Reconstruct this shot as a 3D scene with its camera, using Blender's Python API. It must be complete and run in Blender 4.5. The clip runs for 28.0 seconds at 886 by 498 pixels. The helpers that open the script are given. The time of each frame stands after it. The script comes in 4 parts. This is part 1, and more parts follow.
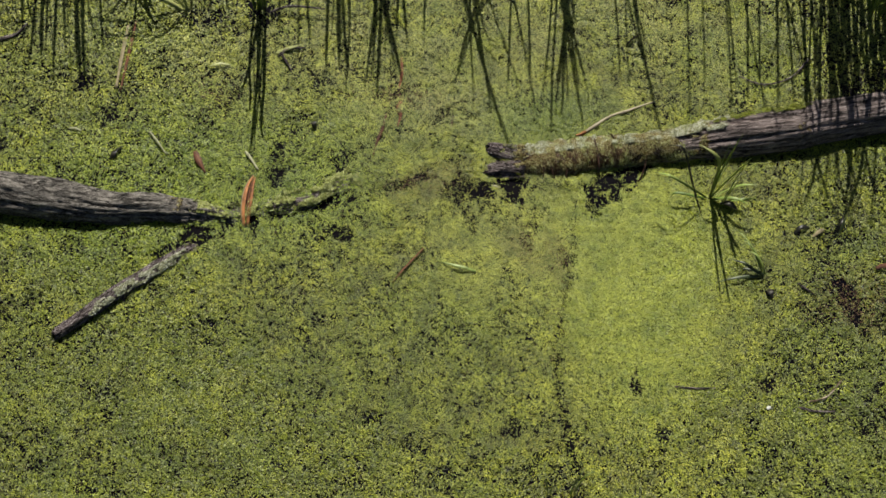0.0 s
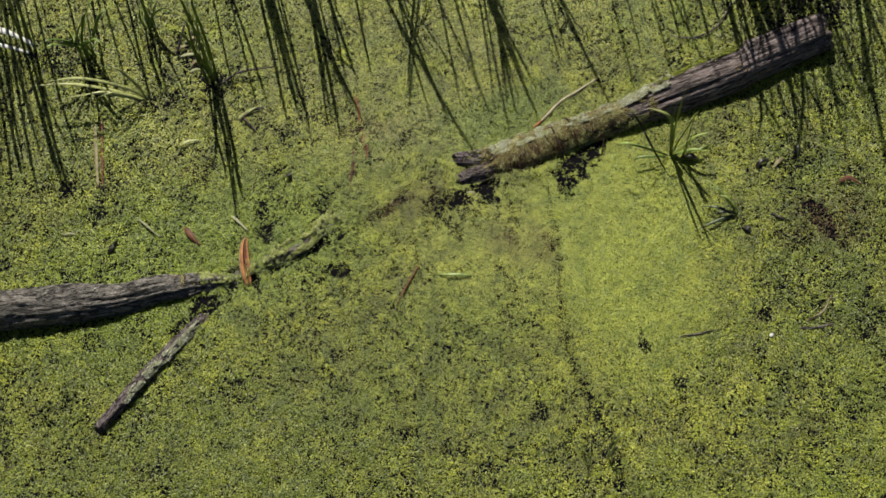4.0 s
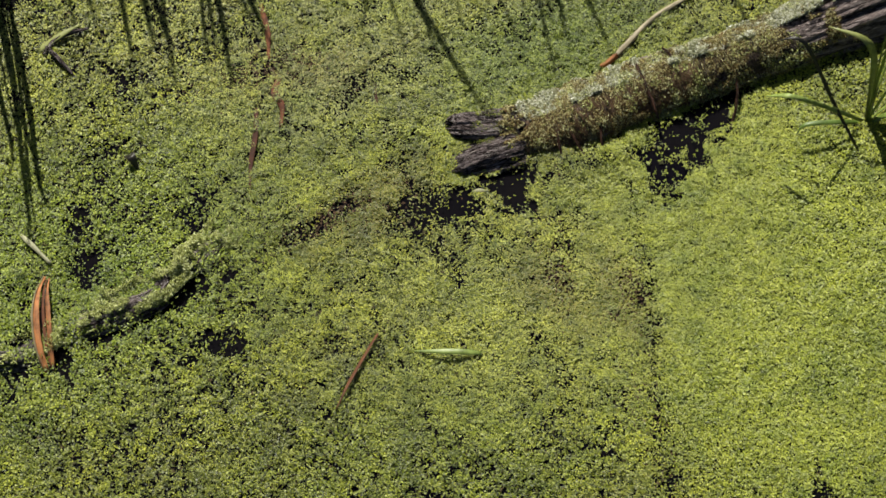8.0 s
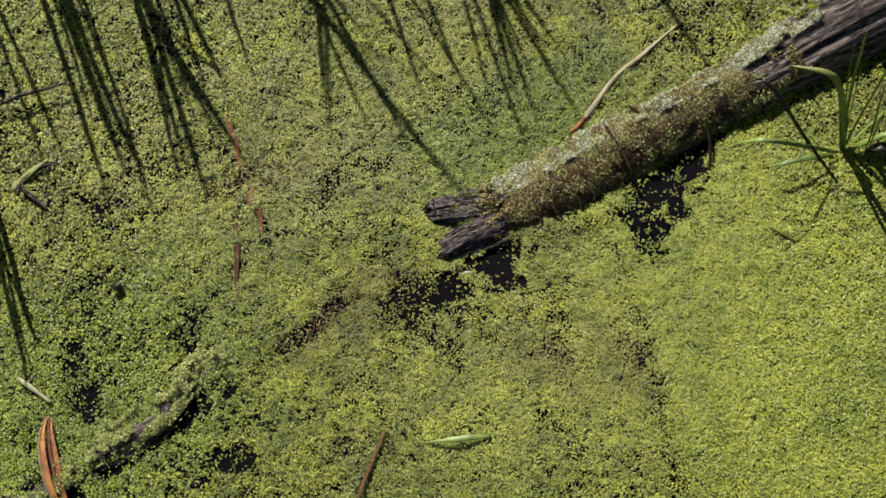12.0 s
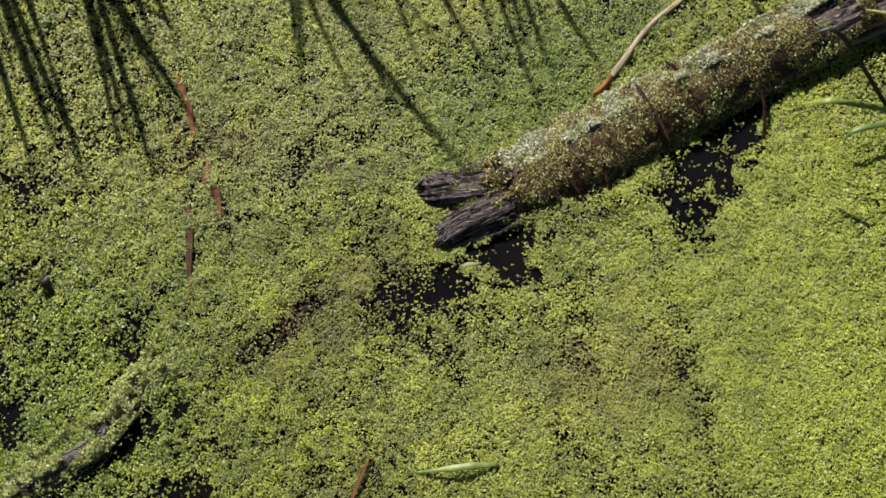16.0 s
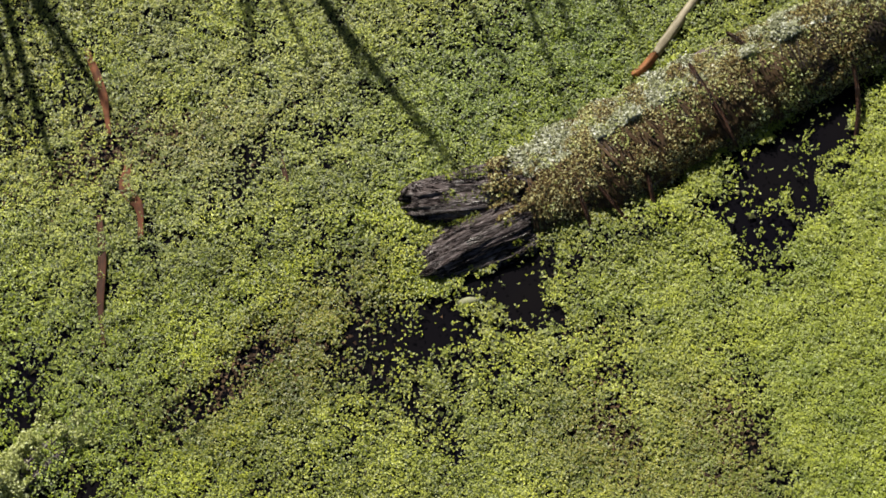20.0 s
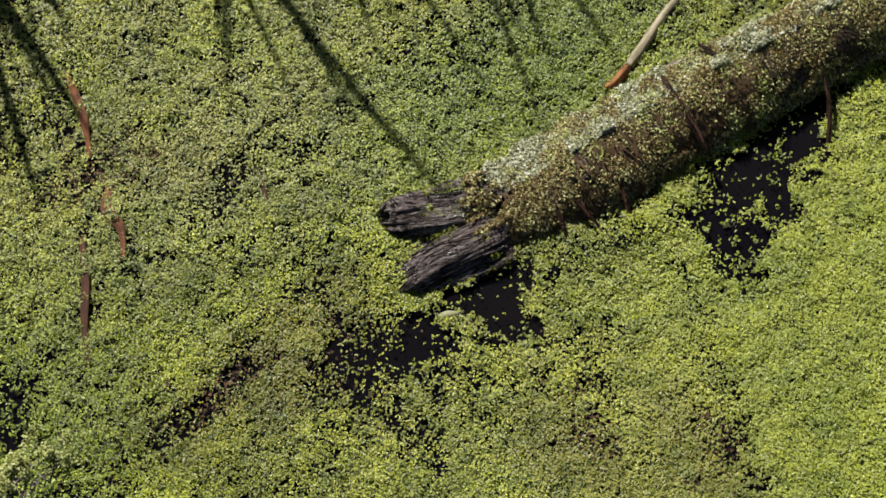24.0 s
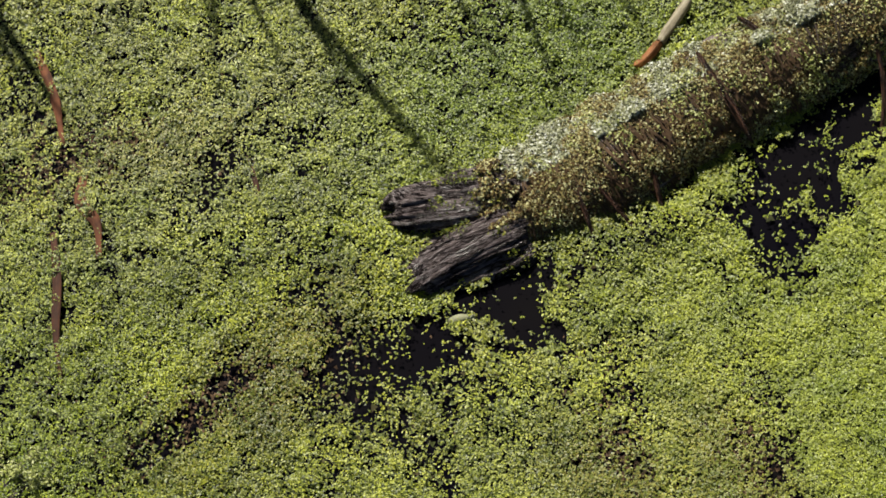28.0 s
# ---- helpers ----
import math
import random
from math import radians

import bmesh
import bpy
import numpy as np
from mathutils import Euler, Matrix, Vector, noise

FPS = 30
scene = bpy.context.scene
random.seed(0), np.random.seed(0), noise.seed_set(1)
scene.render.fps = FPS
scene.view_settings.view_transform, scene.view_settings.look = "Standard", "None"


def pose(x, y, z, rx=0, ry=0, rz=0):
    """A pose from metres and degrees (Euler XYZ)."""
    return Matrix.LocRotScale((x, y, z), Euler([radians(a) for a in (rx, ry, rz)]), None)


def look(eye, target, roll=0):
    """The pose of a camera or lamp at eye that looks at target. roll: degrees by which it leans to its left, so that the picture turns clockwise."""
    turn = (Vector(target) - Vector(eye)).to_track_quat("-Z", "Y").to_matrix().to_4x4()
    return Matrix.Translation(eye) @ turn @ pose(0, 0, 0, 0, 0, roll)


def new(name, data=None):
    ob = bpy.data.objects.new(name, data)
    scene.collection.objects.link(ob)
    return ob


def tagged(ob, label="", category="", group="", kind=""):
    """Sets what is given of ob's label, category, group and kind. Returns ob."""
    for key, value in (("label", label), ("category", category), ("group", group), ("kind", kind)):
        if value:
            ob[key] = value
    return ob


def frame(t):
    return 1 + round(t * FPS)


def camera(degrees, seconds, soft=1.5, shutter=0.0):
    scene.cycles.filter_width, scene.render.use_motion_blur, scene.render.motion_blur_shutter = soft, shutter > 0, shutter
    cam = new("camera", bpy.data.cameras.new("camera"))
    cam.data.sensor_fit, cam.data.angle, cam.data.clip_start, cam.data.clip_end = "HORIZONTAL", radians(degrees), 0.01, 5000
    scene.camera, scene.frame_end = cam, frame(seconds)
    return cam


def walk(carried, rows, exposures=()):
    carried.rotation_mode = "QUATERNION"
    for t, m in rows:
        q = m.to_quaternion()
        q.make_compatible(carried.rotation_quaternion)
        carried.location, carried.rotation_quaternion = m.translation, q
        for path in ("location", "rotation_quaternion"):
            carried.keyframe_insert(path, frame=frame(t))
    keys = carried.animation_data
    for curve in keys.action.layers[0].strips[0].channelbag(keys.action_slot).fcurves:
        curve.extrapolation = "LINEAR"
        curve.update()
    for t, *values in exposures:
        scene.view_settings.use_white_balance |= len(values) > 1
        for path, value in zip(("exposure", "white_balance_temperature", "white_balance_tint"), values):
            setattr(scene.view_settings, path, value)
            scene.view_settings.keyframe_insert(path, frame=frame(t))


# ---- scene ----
cam = camera(16.0, 28.0, soft=1.7)
# Each row: seconds, the point of the water that the camera looks at, its distance from it and its roll.
DOWN = radians(65.0)
BACK = Vector((0, -math.cos(DOWN), math.sin(DOWN)))
ROWS = [
    (0.0, 0.0000, -0.0000, 13.163, -0.00),
    (0.5, 0.0138, 0.0006, 13.185, -1.25),
    (1.0, 0.0265, 0.0018, 13.222, -2.48),
    (1.5, 0.0394, 0.0040, 13.288, -4.65),
    (2.0, 0.0478, 0.0125, 13.415, -7.19),
    (2.5, 0.0550, 0.0220, 13.654, -9.66),
    (3.0, 0.0525, 0.0336, 13.963, -12.06),
    (3.5, 0.0407, 0.0500, 14.061, -13.67),
    (5.5, 0.0684, 0.0888, 11.969, -13.85),
    (6.0, 0.0779, 0.1060, 11.027, -13.73),
    (6.5, 0.0894, 0.1331, 9.844, -13.67),
    (7.0, 0.1006, 0.1511, 8.520, -13.65),
    (7.5, 0.1107, 0.1715, 7.420, -13.63),
    (8.0, 0.1072, 0.1703, 7.203, -13.59),
    (8.5, 0.1102, 0.1665, 7.084, -13.59),
    (9.0, 0.1159, 0.1735, 7.002, -14.39),
    (9.5, 0.1094, 0.1731, 6.971, -15.99),
    (10.0, 0.1072, 0.1720, 7.007, -18.54),
    (10.5, 0.1125, 0.1761, 7.051, -21.05),
    (11.0, 0.1271, 0.2095, 7.101, -21.45),
    (11.5, 0.1545, 0.2831, 7.178, -21.39),
    (12.0, 0.1893, 0.3711, 7.276, -21.31),
    (12.5, 0.2067, 0.4001, 7.324, -21.28),
    (14.5, 0.2083, 0.3910, 6.759, -21.29),
    (15.0, 0.2051, 0.3768, 6.107, -21.40),
    (15.5, 0.1943, 0.3599, 5.995, -21.46),
    (16.0, 0.1859, 0.3429, 5.972, -21.44),
    (16.5, 0.1889, 0.3383, 5.949, -21.45),
    (17.0, 0.1928, 0.3424, 5.933, -21.42),
    (17.5, 0.1957, 0.3450, 5.695, -21.41),
    (18.0, 0.2115, 0.3500, 5.417, -21.40),
    (18.5, 0.2351, 0.3539, 5.236, -21.42),
    (19.0, 0.2571, 0.3578, 5.028, -21.44),
    (19.5, 0.2473, 0.3680, 4.755, -21.42),
    (20.0, 0.2139, 0.3827, 4.552, -21.38),
    (20.5, 0.2009, 0.3805, 4.532, -21.40),
    (21.0, 0.2094, 0.3878, 4.538, -21.40),
    (21.5, 0.2177, 0.4014, 4.548, -21.63),
    (23.5, 0.2474, 0.3984, 4.597, -22.57),
    (24.0, 0.2504, 0.3914, 4.605, -22.56),
    (24.5, 0.2557, 0.3872, 4.607, -22.58),
    (25.0, 0.2498, 0.3785, 4.582, -22.60),
    (25.5, 0.2370, 0.3722, 4.561, -22.64),
    (26.0, 0.2409, 0.3663, 4.288, -22.61),
    (26.5, 0.2535, 0.3680, 3.640, -22.56),
    (27.0, 0.2526, 0.3768, 3.323, -22.55),
    (27.5, 0.2495, 0.3865, 3.316, -22.56),
    (27.7, 0.2495, 0.3865, 3.316, -22.56),
    (27.8, 0.2472, 0.3876, 3.448, -22.57),
    (27.9, 0.2416, 0.3900, 3.771, -22.59),
    (28.0, 0.2352, 0.3929, 4.144, -22.62),
]
walk(cam, [(t, look(Vector((x, y, 0)) + BACK * d, (x, y, 0), roll)) for t, x, y, d, roll in ROWS])

# ---- daylight ----
SUN_UP, SUN_TURN = radians(50.0), radians(1.0)
world = bpy.data.worlds.new("daylight")
scene.world = world
world.use_nodes = True
wn = world.node_tree
sky = wn.nodes.new("ShaderNodeTexSky")
sky.sky_type, sky.sun_disc = "NISHITA", False
sky.sun_elevation, sky.sun_rotation = SUN_UP, SUN_TURN
wn.links.new(sky.outputs["Color"], wn.nodes["Background"].inputs["Color"])
wn.nodes["Background"].inputs["Strength"].default_value = 0.032
sun_data = bpy.data.lights.new("sun", "SUN")
sun_data.energy, sun_data.angle, sun_data.color = 5.0, radians(0.36), (1.0, 0.955, 0.84)
sun = new("sun", sun_data)
sun.matrix_world = look((0, 0, 0), (-math.sin(SUN_TURN) * math.cos(SUN_UP), -math.cos(SUN_TURN) * math.cos(SUN_UP), -math.sin(SUN_UP)))
scene.view_settings.exposure = 0.20


# ---- materials ----
class Nodes:
    """A short way to write a node material."""

    def __init__(self, name, roughness=0.6, specular=0.4):
        self.mat = bpy.data.materials.new(name)
        self.mat.use_nodes = True
        self.tree = self.mat.node_tree
        self.bsdf = self.tree.nodes["Principled BSDF"]
        self.bsdf.inputs["Roughness"].default_value = roughness
        self.bsdf.inputs["Specular IOR Level"].default_value = specular

    def add(self, kind, values=(), **links):
        node = self.tree.nodes.new(kind)
        for key, value in dict(values).items():
            node.inputs[key].default_value = value
        return node

    def link(self, a, b):
        self.tree.links.new(a, b)

    def place(self):
        return self.tree.nodes.new("ShaderNodeNewGeometry").outputs["Position"]

    def scaled(self, vector, scale):
        m = self.tree.nodes.new("ShaderNodeMapping")
        m.inputs["Scale"].default_value = scale
        self.link(vector, m.inputs["Vector"])
        return m.outputs["Vector"]

    def noise(self, vector, scale, detail=3.0, rough=0.55):
        n = self.add("ShaderNodeTexNoise", {"Scale": scale, "Detail": detail, "Roughness": rough})
        self.link(vector, n.inputs["Vector"])
        return n.outputs["Fac"]

    def ramp(self, fac, stops):
        n = self.tree.nodes.new("ShaderNodeValToRGB")
        while len(n.color_ramp.elements) < len(stops):
            n.color_ramp.elements.new(0.5)
        for e, (p, col) in zip(n.color_ramp.elements, stops):
            e.position, e.color = p, (*col, 1.0) if len(col) == 3 else col
        self.link(fac, n.inputs["Fac"])
        return n.outputs["Color"]

    def step(self, fac, low, high, a=0.0, b=1.0):
        n = self.add("ShaderNodeMapRange", {"From Min": low, "From Max": high, "To Min": a, "To Max": b})
        n.clamp = True
        self.link(fac, n.inputs["Value"])
        return n.outputs["Result"]

    def math(self, op, a, b):
        n = self.tree.nodes.new("ShaderNodeMath")
        n.operation = op
        for i, v in enumerate((a, b)):
            if isinstance(v, (int, float)):
                n.inputs[i].default_value = v
            else:
                self.link(v, n.inputs[i])
        return n.outputs["Value"]

    def mix(self, fac, a, b, blend="MIX"):
        n = self.tree.nodes.new("ShaderNodeMix")
        n.data_type, n.blend_type = "RGBA", blend
        for slot, v in ((0, fac), (6, a), (7, b)):
            if isinstance(v, (int, float)):
                n.inputs[slot].default_value = v
            elif isinstance(v, tuple):
                n.inputs[slot].default_value = (*v, 1.0)
            else:
                self.link(v, n.inputs[slot])
        return n.outputs[2]

    def bump(self, height, strength=0.5, distance=0.003):
        n = self.add("ShaderNodeBump", {"Strength": strength, "Distance": distance})
        self.link(height, n.inputs["Height"])
        self.link(n.outputs["Normal"], self.bsdf.inputs["Normal"])

    def island(self):
        return self.tree.nodes.new("ShaderNodeNewGeometry").outputs["Random Per Island"]

    def blob(self, x, y, rx, ry, turn=0.0, soft=0.5):
        """1 inside an ellipse on the water, fading to 0 at its rim, with a wavering outline."""
        m = self.tree.nodes.new("ShaderNodeMapping")
        m.vector_type = "TEXTURE"
        m.inputs["Location"].default_value = (x, y, 0)
        m.inputs["Rotation"].default_value = (0, 0, radians(turn))
        m.inputs["Scale"].default_value = (rx, ry, 1e6)
        self.link(self.place(), m.inputs["Vector"])
        d = self.tree.nodes.new("ShaderNodeVectorMath")
        d.operation = "LENGTH"
        self.link(m.outputs["Vector"], d.inputs[0])
        w = self.math("MULTIPLY_ADD", self.noise(self.place(), 9.0, 2.0), 0.8)
        w.node.inputs[2].default_value = -0.4
        return self.step(self.math("ADD", d.outputs["Value"], w), 1.0 + soft * 0.5, 1.0 - soft * 0.5)

    def colour(self, socket):
        self.link(socket, self.bsdf.inputs["Base Color"])
        return self.mat


def duckweed_material():
    n = Nodes("duckweed", 0.43, 0.38)
    p = n.place()
    wide, mid = n.noise(p, 1.7, 3.0), n.noise(p, 9.0, 4.0, 0.65)
    lime, fresh, olive, pale, brown = (0.350, 0.390, 0.038), (0.212, 0.292, 0.024), (0.190, 0.205, 0.030), (0.320, 0.345, 0.110), (0.105, 0.062, 0.028)
    belt = n.blob(0.80, -0.10, 0.38, 0.60, 4, 0.9)
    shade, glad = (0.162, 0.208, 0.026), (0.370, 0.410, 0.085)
    col = n.mix(n.step(mid, 0.40, 0.59), olive, lime)
    col = n.mix(n.step(wide, 0.46, 0.66, 0.0, 0.55), col, fresh)
    sep = n.tree.nodes.new("ShaderNodeSeparateXYZ")
    n.link(p, sep.inputs["Vector"])
    far = n.math("MULTIPLY", n.step(sep.outputs["Y"], 0.40, 1.0, 0.0, 0.60), n.step(n.noise(p, 4.0, 3.0), 0.35, 0.6))
    col = n.mix(far, col, pale)
    col = n.mix(n.math("MULTIPLY", n.blob(-1.143, 0.295, 0.9, 0.378, 5, 0.9), 0.75), col, fresh)
    col = n.mix(n.math("MULTIPLY", belt, 0.9), col, (0.345, 0.405, 0.048))
    col = n.mix(n.math("MULTIPLY", n.blob(0.24, 0.00, 0.30, 0.26, 0, 1.0), 0.55), col, glad)
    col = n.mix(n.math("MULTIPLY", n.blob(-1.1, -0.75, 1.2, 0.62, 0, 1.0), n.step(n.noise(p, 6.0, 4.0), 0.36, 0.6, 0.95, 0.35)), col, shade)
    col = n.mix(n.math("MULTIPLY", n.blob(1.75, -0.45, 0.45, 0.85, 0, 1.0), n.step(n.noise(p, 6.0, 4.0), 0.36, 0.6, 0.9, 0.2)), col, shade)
    for x, y, rx, ry, turn in ((-0.04, 0.315, 0.19, 0.075, 20), (1.758, -0.256, 0.22, 0.144, 0), (0.419, 0.376, 0.20, 0.045, 0), (0.471, -0.047, 0.05, 0.126, 12), (-0.048, 0.696, 0.10, 0.045, 0), (0.331, -0.002, 0.06, 0.117, 30)):
        col = n.mix(n.math("MULTIPLY", n.blob(x, y, rx, ry, turn, 1.0), n.step(n.island(), 0.3, 0.8, 0.0, 0.6)), col, brown)
    col = n.mix(n.math("MULTIPLY", n.blob(0.03, 0.66, 0.30, 0.14, 0, 1.0), 0.35), col, (0.36, 0.38, 0.16))
    col = n.mix(n.math("MULTIPLY", n.blob(0.46, 0.62, 0.26, 0.12, 8, 0.9), 0.8), col, (0.150, 0.215, 0.030))
    lump = n.noise(p, 17.0, 3.0, 0.6)
    col = n.mix(1.0, col, n.ramp(lump, ((0.34, (0.74, 0.79, 0.74)), (0.48, (0.97, 0.97, 0.95)), (0.66, (1.08, 1.06, 1.04)))), "MULTIPLY")
    clump = n.noise(p, 60.0, 2.0, 0.6)
    col = n.mix(1.0, col, n.ramp(clump, ((0.32, (0.72, 0.75, 0.70)), (0.5, (0.95, 0.95, 0.93)), (0.68, (1.10, 1.09, 1.06)))), "MULTIPLY")
    broad = n.noise(p, 3.6, 3.0, 0.6)
    col = n.mix(1.0, col, n.ramp(broad, ((0.36, (0.76, 0.79, 0.76)), (0.56, (1.02, 1.00, 0.98)))), "MULTIPLY")
    one = n.island()
    # Random frond tone; its dark and bright ends also imitate shade and highlights.
    tint_shade = n.ramp(one, ((0.0, (0.16, 0.20, 0.16)), (0.28, (0.50, 0.56, 0.46)), (0.55, (1.02, 1.02, 0.94)), (0.80, (1.34, 1.30, 1.06)), (1.0, (1.95, 1.85, 1.6))))
    col = n.mix(n.step(belt, 0.0, 1.0, 1.0, 0.55), col, tint_shade, "MULTIPLY")
    n.bsdf.inputs["Subsurface Weight"].default_value = 0.0
    return n.colour(col)


def water_material():
    n = Nodes("pond_water", 0.05, 0.16)
    n.bsdf.inputs["IOR"].default_value = 1.33
    p = n.place()
    n.bump(n.noise(p, 14.0, 2.0), 0.12, 0.004)
    return n.colour(n.ramp(n.noise(p, 3.0, 4.0), ((0.35, (0.004, 0.0035, 0.006)), (0.7, (0.008, 0.007, 0.007)))))


def mat_material():
    """Duckweed far from the path: specks of frond over dark water."""
    n = Nodes("duckweed_sheet", 0.6, 0.3)
    p = n.place()
    v = n.add("ShaderNodeTexVoronoi", {"Scale": 140.0})
    n.link(p, v.inputs["Vector"])
    col = n.mix(n.step(n.noise(p, 6.0, 5.0, 0.7), 0.4, 0.62), (0.09, 0.11, 0.025), (0.20, 0.235, 0.04))
    col = n.mix(n.step(v.outputs["Distance"], 0.45, 0.7), col, (0.012, 0.016, 0.008))
    n.bump(v.outputs["Distance"], 0.6, 0.004)
    return n.colour(col)


def wood_material(name, dark, mid, light, scale=1.0, rough=0.75):
    """Weathered wood: its grain and its cracks run along the first axis of the map."""
    n = Nodes(name, rough, 0.3)
    uv = n.add("ShaderNodeUVMap")
    uv.uv_map = "grain"
    bent = n.add("ShaderNodeTexNoise", {"Scale": 11.0, "Detail": 2.0})
    n.link(n.place(), bent.inputs["Vector"])
    shift = n.tree.nodes.new("ShaderNodeVectorMath")
    shift.operation = "MULTIPLY_ADD"
    shift.inputs[1].default_value = (0.0, 0.010, 0.0)
    n.link(bent.outputs["Color"], shift.inputs[0])
    n.link(uv.outputs["UV"], shift.inputs[2])
    way = shift.outputs["Vector"]
    long_grain = n.noise(n.scaled(way, (34.0 * scale, 190.0 * scale, 1)), 1.0, 6.0, 0.72)
    fine = n.noise(n.scaled(way, (70.0, 800.0, 1)), 1.0, 3.0)
    patch = n.noise(n.place(), 16.0, 4.0, 0.6)
    wander = n.noise(n.scaled(way, (7.0 * scale, 44.0 * scale, 1)), 1.0, 5.0, 0.66)
    crack = n.step(n.math("ABSOLUTE", n.math("SUBTRACT", wander, 0.5), 0.0), 0.004, 0.034)
    hair = n.step(n.math("ABSOLUTE", n.math("SUBTRACT", long_grain, 0.5), 0.0), 0.0, 0.03)
    col = n.ramp(long_grain, ((0.32, dark), (0.47, mid), (0.68, light)))
    col = n.mix(n.step(patch, 0.35, 0.7, 0.0, 0.6), col, dark)
    col = n.mix(n.step(fine, 0.45, 0.75, 0.0, 0.45), col, light)
    fleck = n.noise(n.scaled(way, (55.0, 240.0, 1)), 1.0, 3.0, 0.7)
    col = n.mix(n.step(fleck, 0.62, 0.70, 0.0, 0.8), col, tuple(1.5 * c for c in light))
    deep = tuple(0.3 * c for c in dark)
    col = n.mix(n.step(hair, 0.0, 1.0, 0.45, 0.0), col, deep)
    col = n.mix(n.step(crack, 0.0, 1.0, 0.95, 0.0), col, deep)
    height = n.math("ADD", n.math("MULTIPLY", long_grain, 0.7), n.math("MULTIPLY", fine, 0.3))
    height = n.math("ADD", height, n.math("MULTIPLY", crack, 0.9))
    n.bump(height, 1.0, 0.007)
    return n.colour(col)


def blade_material(name, low, high, rough=0.4):
    n = Nodes(name, rough, 0.5)
    uv = n.add("ShaderNodeUVMap")
    uv.uv_map = "grain"
    rib = n.noise(n.scaled(uv.outputs["UV"], (6.0, 520.0, 1)), 1.0, 3.0)
    info = n.tree.nodes.new("ShaderNodeObjectInfo")
    f = n.math("ADD", n.math("MULTIPLY", rib, 0.6), n.math("MULTIPLY", info.outputs["Random"], 0.4))
    stain = n.noise(n.place(), 45.0, 4.0, 0.65)
    n.bump(n.math("ADD", rib, stain), 0.4, 0.0015)
    col = n.ramp(f, ((0.25, low), (0.75, high)))
    col = n.mix(n.step(stain, 0.42, 0.7, 0.0, 0.7), col, tuple(0.45 * c for c in low))
    return n.colour(col)


def moss_material(name, stops, rough=0.8):
    n = Nodes(name, rough, 0.25)
    one = n.island()
    col = n.ramp(n.math("ADD", n.math("MULTIPLY", one, 0.6), n.math("MULTIPLY", n.noise(n.place(), 22.0, 3.0), 0.4)), stops)
    return n.colour(col)


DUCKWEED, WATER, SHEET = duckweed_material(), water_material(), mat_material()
BARK = wood_material("weathered_bark", (0.034, 0.023, 0.022), (0.200, 0.150, 0.140), (0.50, 0.43, 0.41))
GREY_WOOD = wood_material("grey_dead_wood", (0.026, 0.022, 0.019), (0.150, 0.132, 0.115), (0.44, 0.41, 0.37))
WET_WOOD = wood_material("wet_dark_wood", (0.024, 0.016, 0.016), (0.130, 0.098, 0.094), (0.42, 0.36, 0.36), 1.5, 0.24)
DRY_STICK = wood_material("bleached_stick", (0.26, 0.13, 0.055), (0.46, 0.37, 0.25), (0.68, 0.63, 0.53))
REED = blade_material("reed_green", (0.040, 0.075, 0.016), (0.140, 0.215, 0.042))
SEDGE = blade_material("sedge_green", (0.075, 0.130, 0.020), (0.260, 0.360, 0.075))
SEDGE_SHADOW = blade_material("sedge_shadow", (0.018, 0.028, 0.010), (0.060, 0.085, 0.028))
FRESH_BLADE = blade_material("fresh_blade", (0.120, 0.190, 0.024), (0.340, 0.430, 0.110))
PALE_BLADE = blade_material("yellowed_blade", (0.23, 0.26, 0.07), (0.48, 0.50, 0.20))
DRY_BLADE = blade_material("dry_blade", (0.20, 0.16, 0.08), (0.44, 0.38, 0.22), 0.7)
RUST = blade_material("rust_leaf", (0.060, 0.016, 0.006), (0.62, 0.25, 0.080), 0.7)
DARK_RUST = blade_material("sodden_rust_leaf", (0.032, 0.013, 0.008), (0.24, 0.085, 0.034), 0.85)
CREAM = blade_material("bleached_stalk", (0.21, 0.22, 0.10), (0.46, 0.45, 0.27), 0.6)
DARK_LEAF = blade_material("blackened_leaf", (0.010, 0.010, 0.007), (0.040, 0.035, 0.022), 0.4)
WHITE = blade_material("white_petal", (0.6, 0.6, 0.55), (0.8, 0.8, 0.76), 0.5)
BROWN_WEED = blade_material("brown_weed", (0.028, 0.016, 0.008), (0.135, 0.074, 0.030), 0.8)
DARK_WEED = moss_material("sunken_weed", ((0.2, (0.046, 0.054, 0.018)), (0.40, (0.098, 0.074, 0.032)), (0.5, (0.092, 0.112, 0.031)), (0.8, (0.170, 0.195, 0.055))))
RED_WEED = moss_material("red_brown_weed", ((0.2, (0.030, 0.018, 0.012)), (0.5, (0.078, 0.046, 0.026)), (0.8, (0.16, 0.098, 0.052))))
ALGAE = moss_material("brown_algae", ((0.24, (0.060, 0.032, 0.014)), (0.44, (0.17, 0.112, 0.042)), (0.60, (0.36, 0.31, 0.11)), (0.80, (0.64, 0.62, 0.34))))
STRANDED = moss_material("stranded_fronds", ((0.2, (0.12, 0.135, 0.035)), (0.42, (0.34, 0.375, 0.095)), (0.60, (0.48, 0.51, 0.18)), (0.8, (0.70, 0.72, 0.40))))
PALE_MOSS = moss_material("pale_dry_moss", ((0.25, (0.19, 0.20, 0.10)), (0.55, (0.42, 0.43, 0.26)), (0.8, (0.84, 0.84, 0.76))))


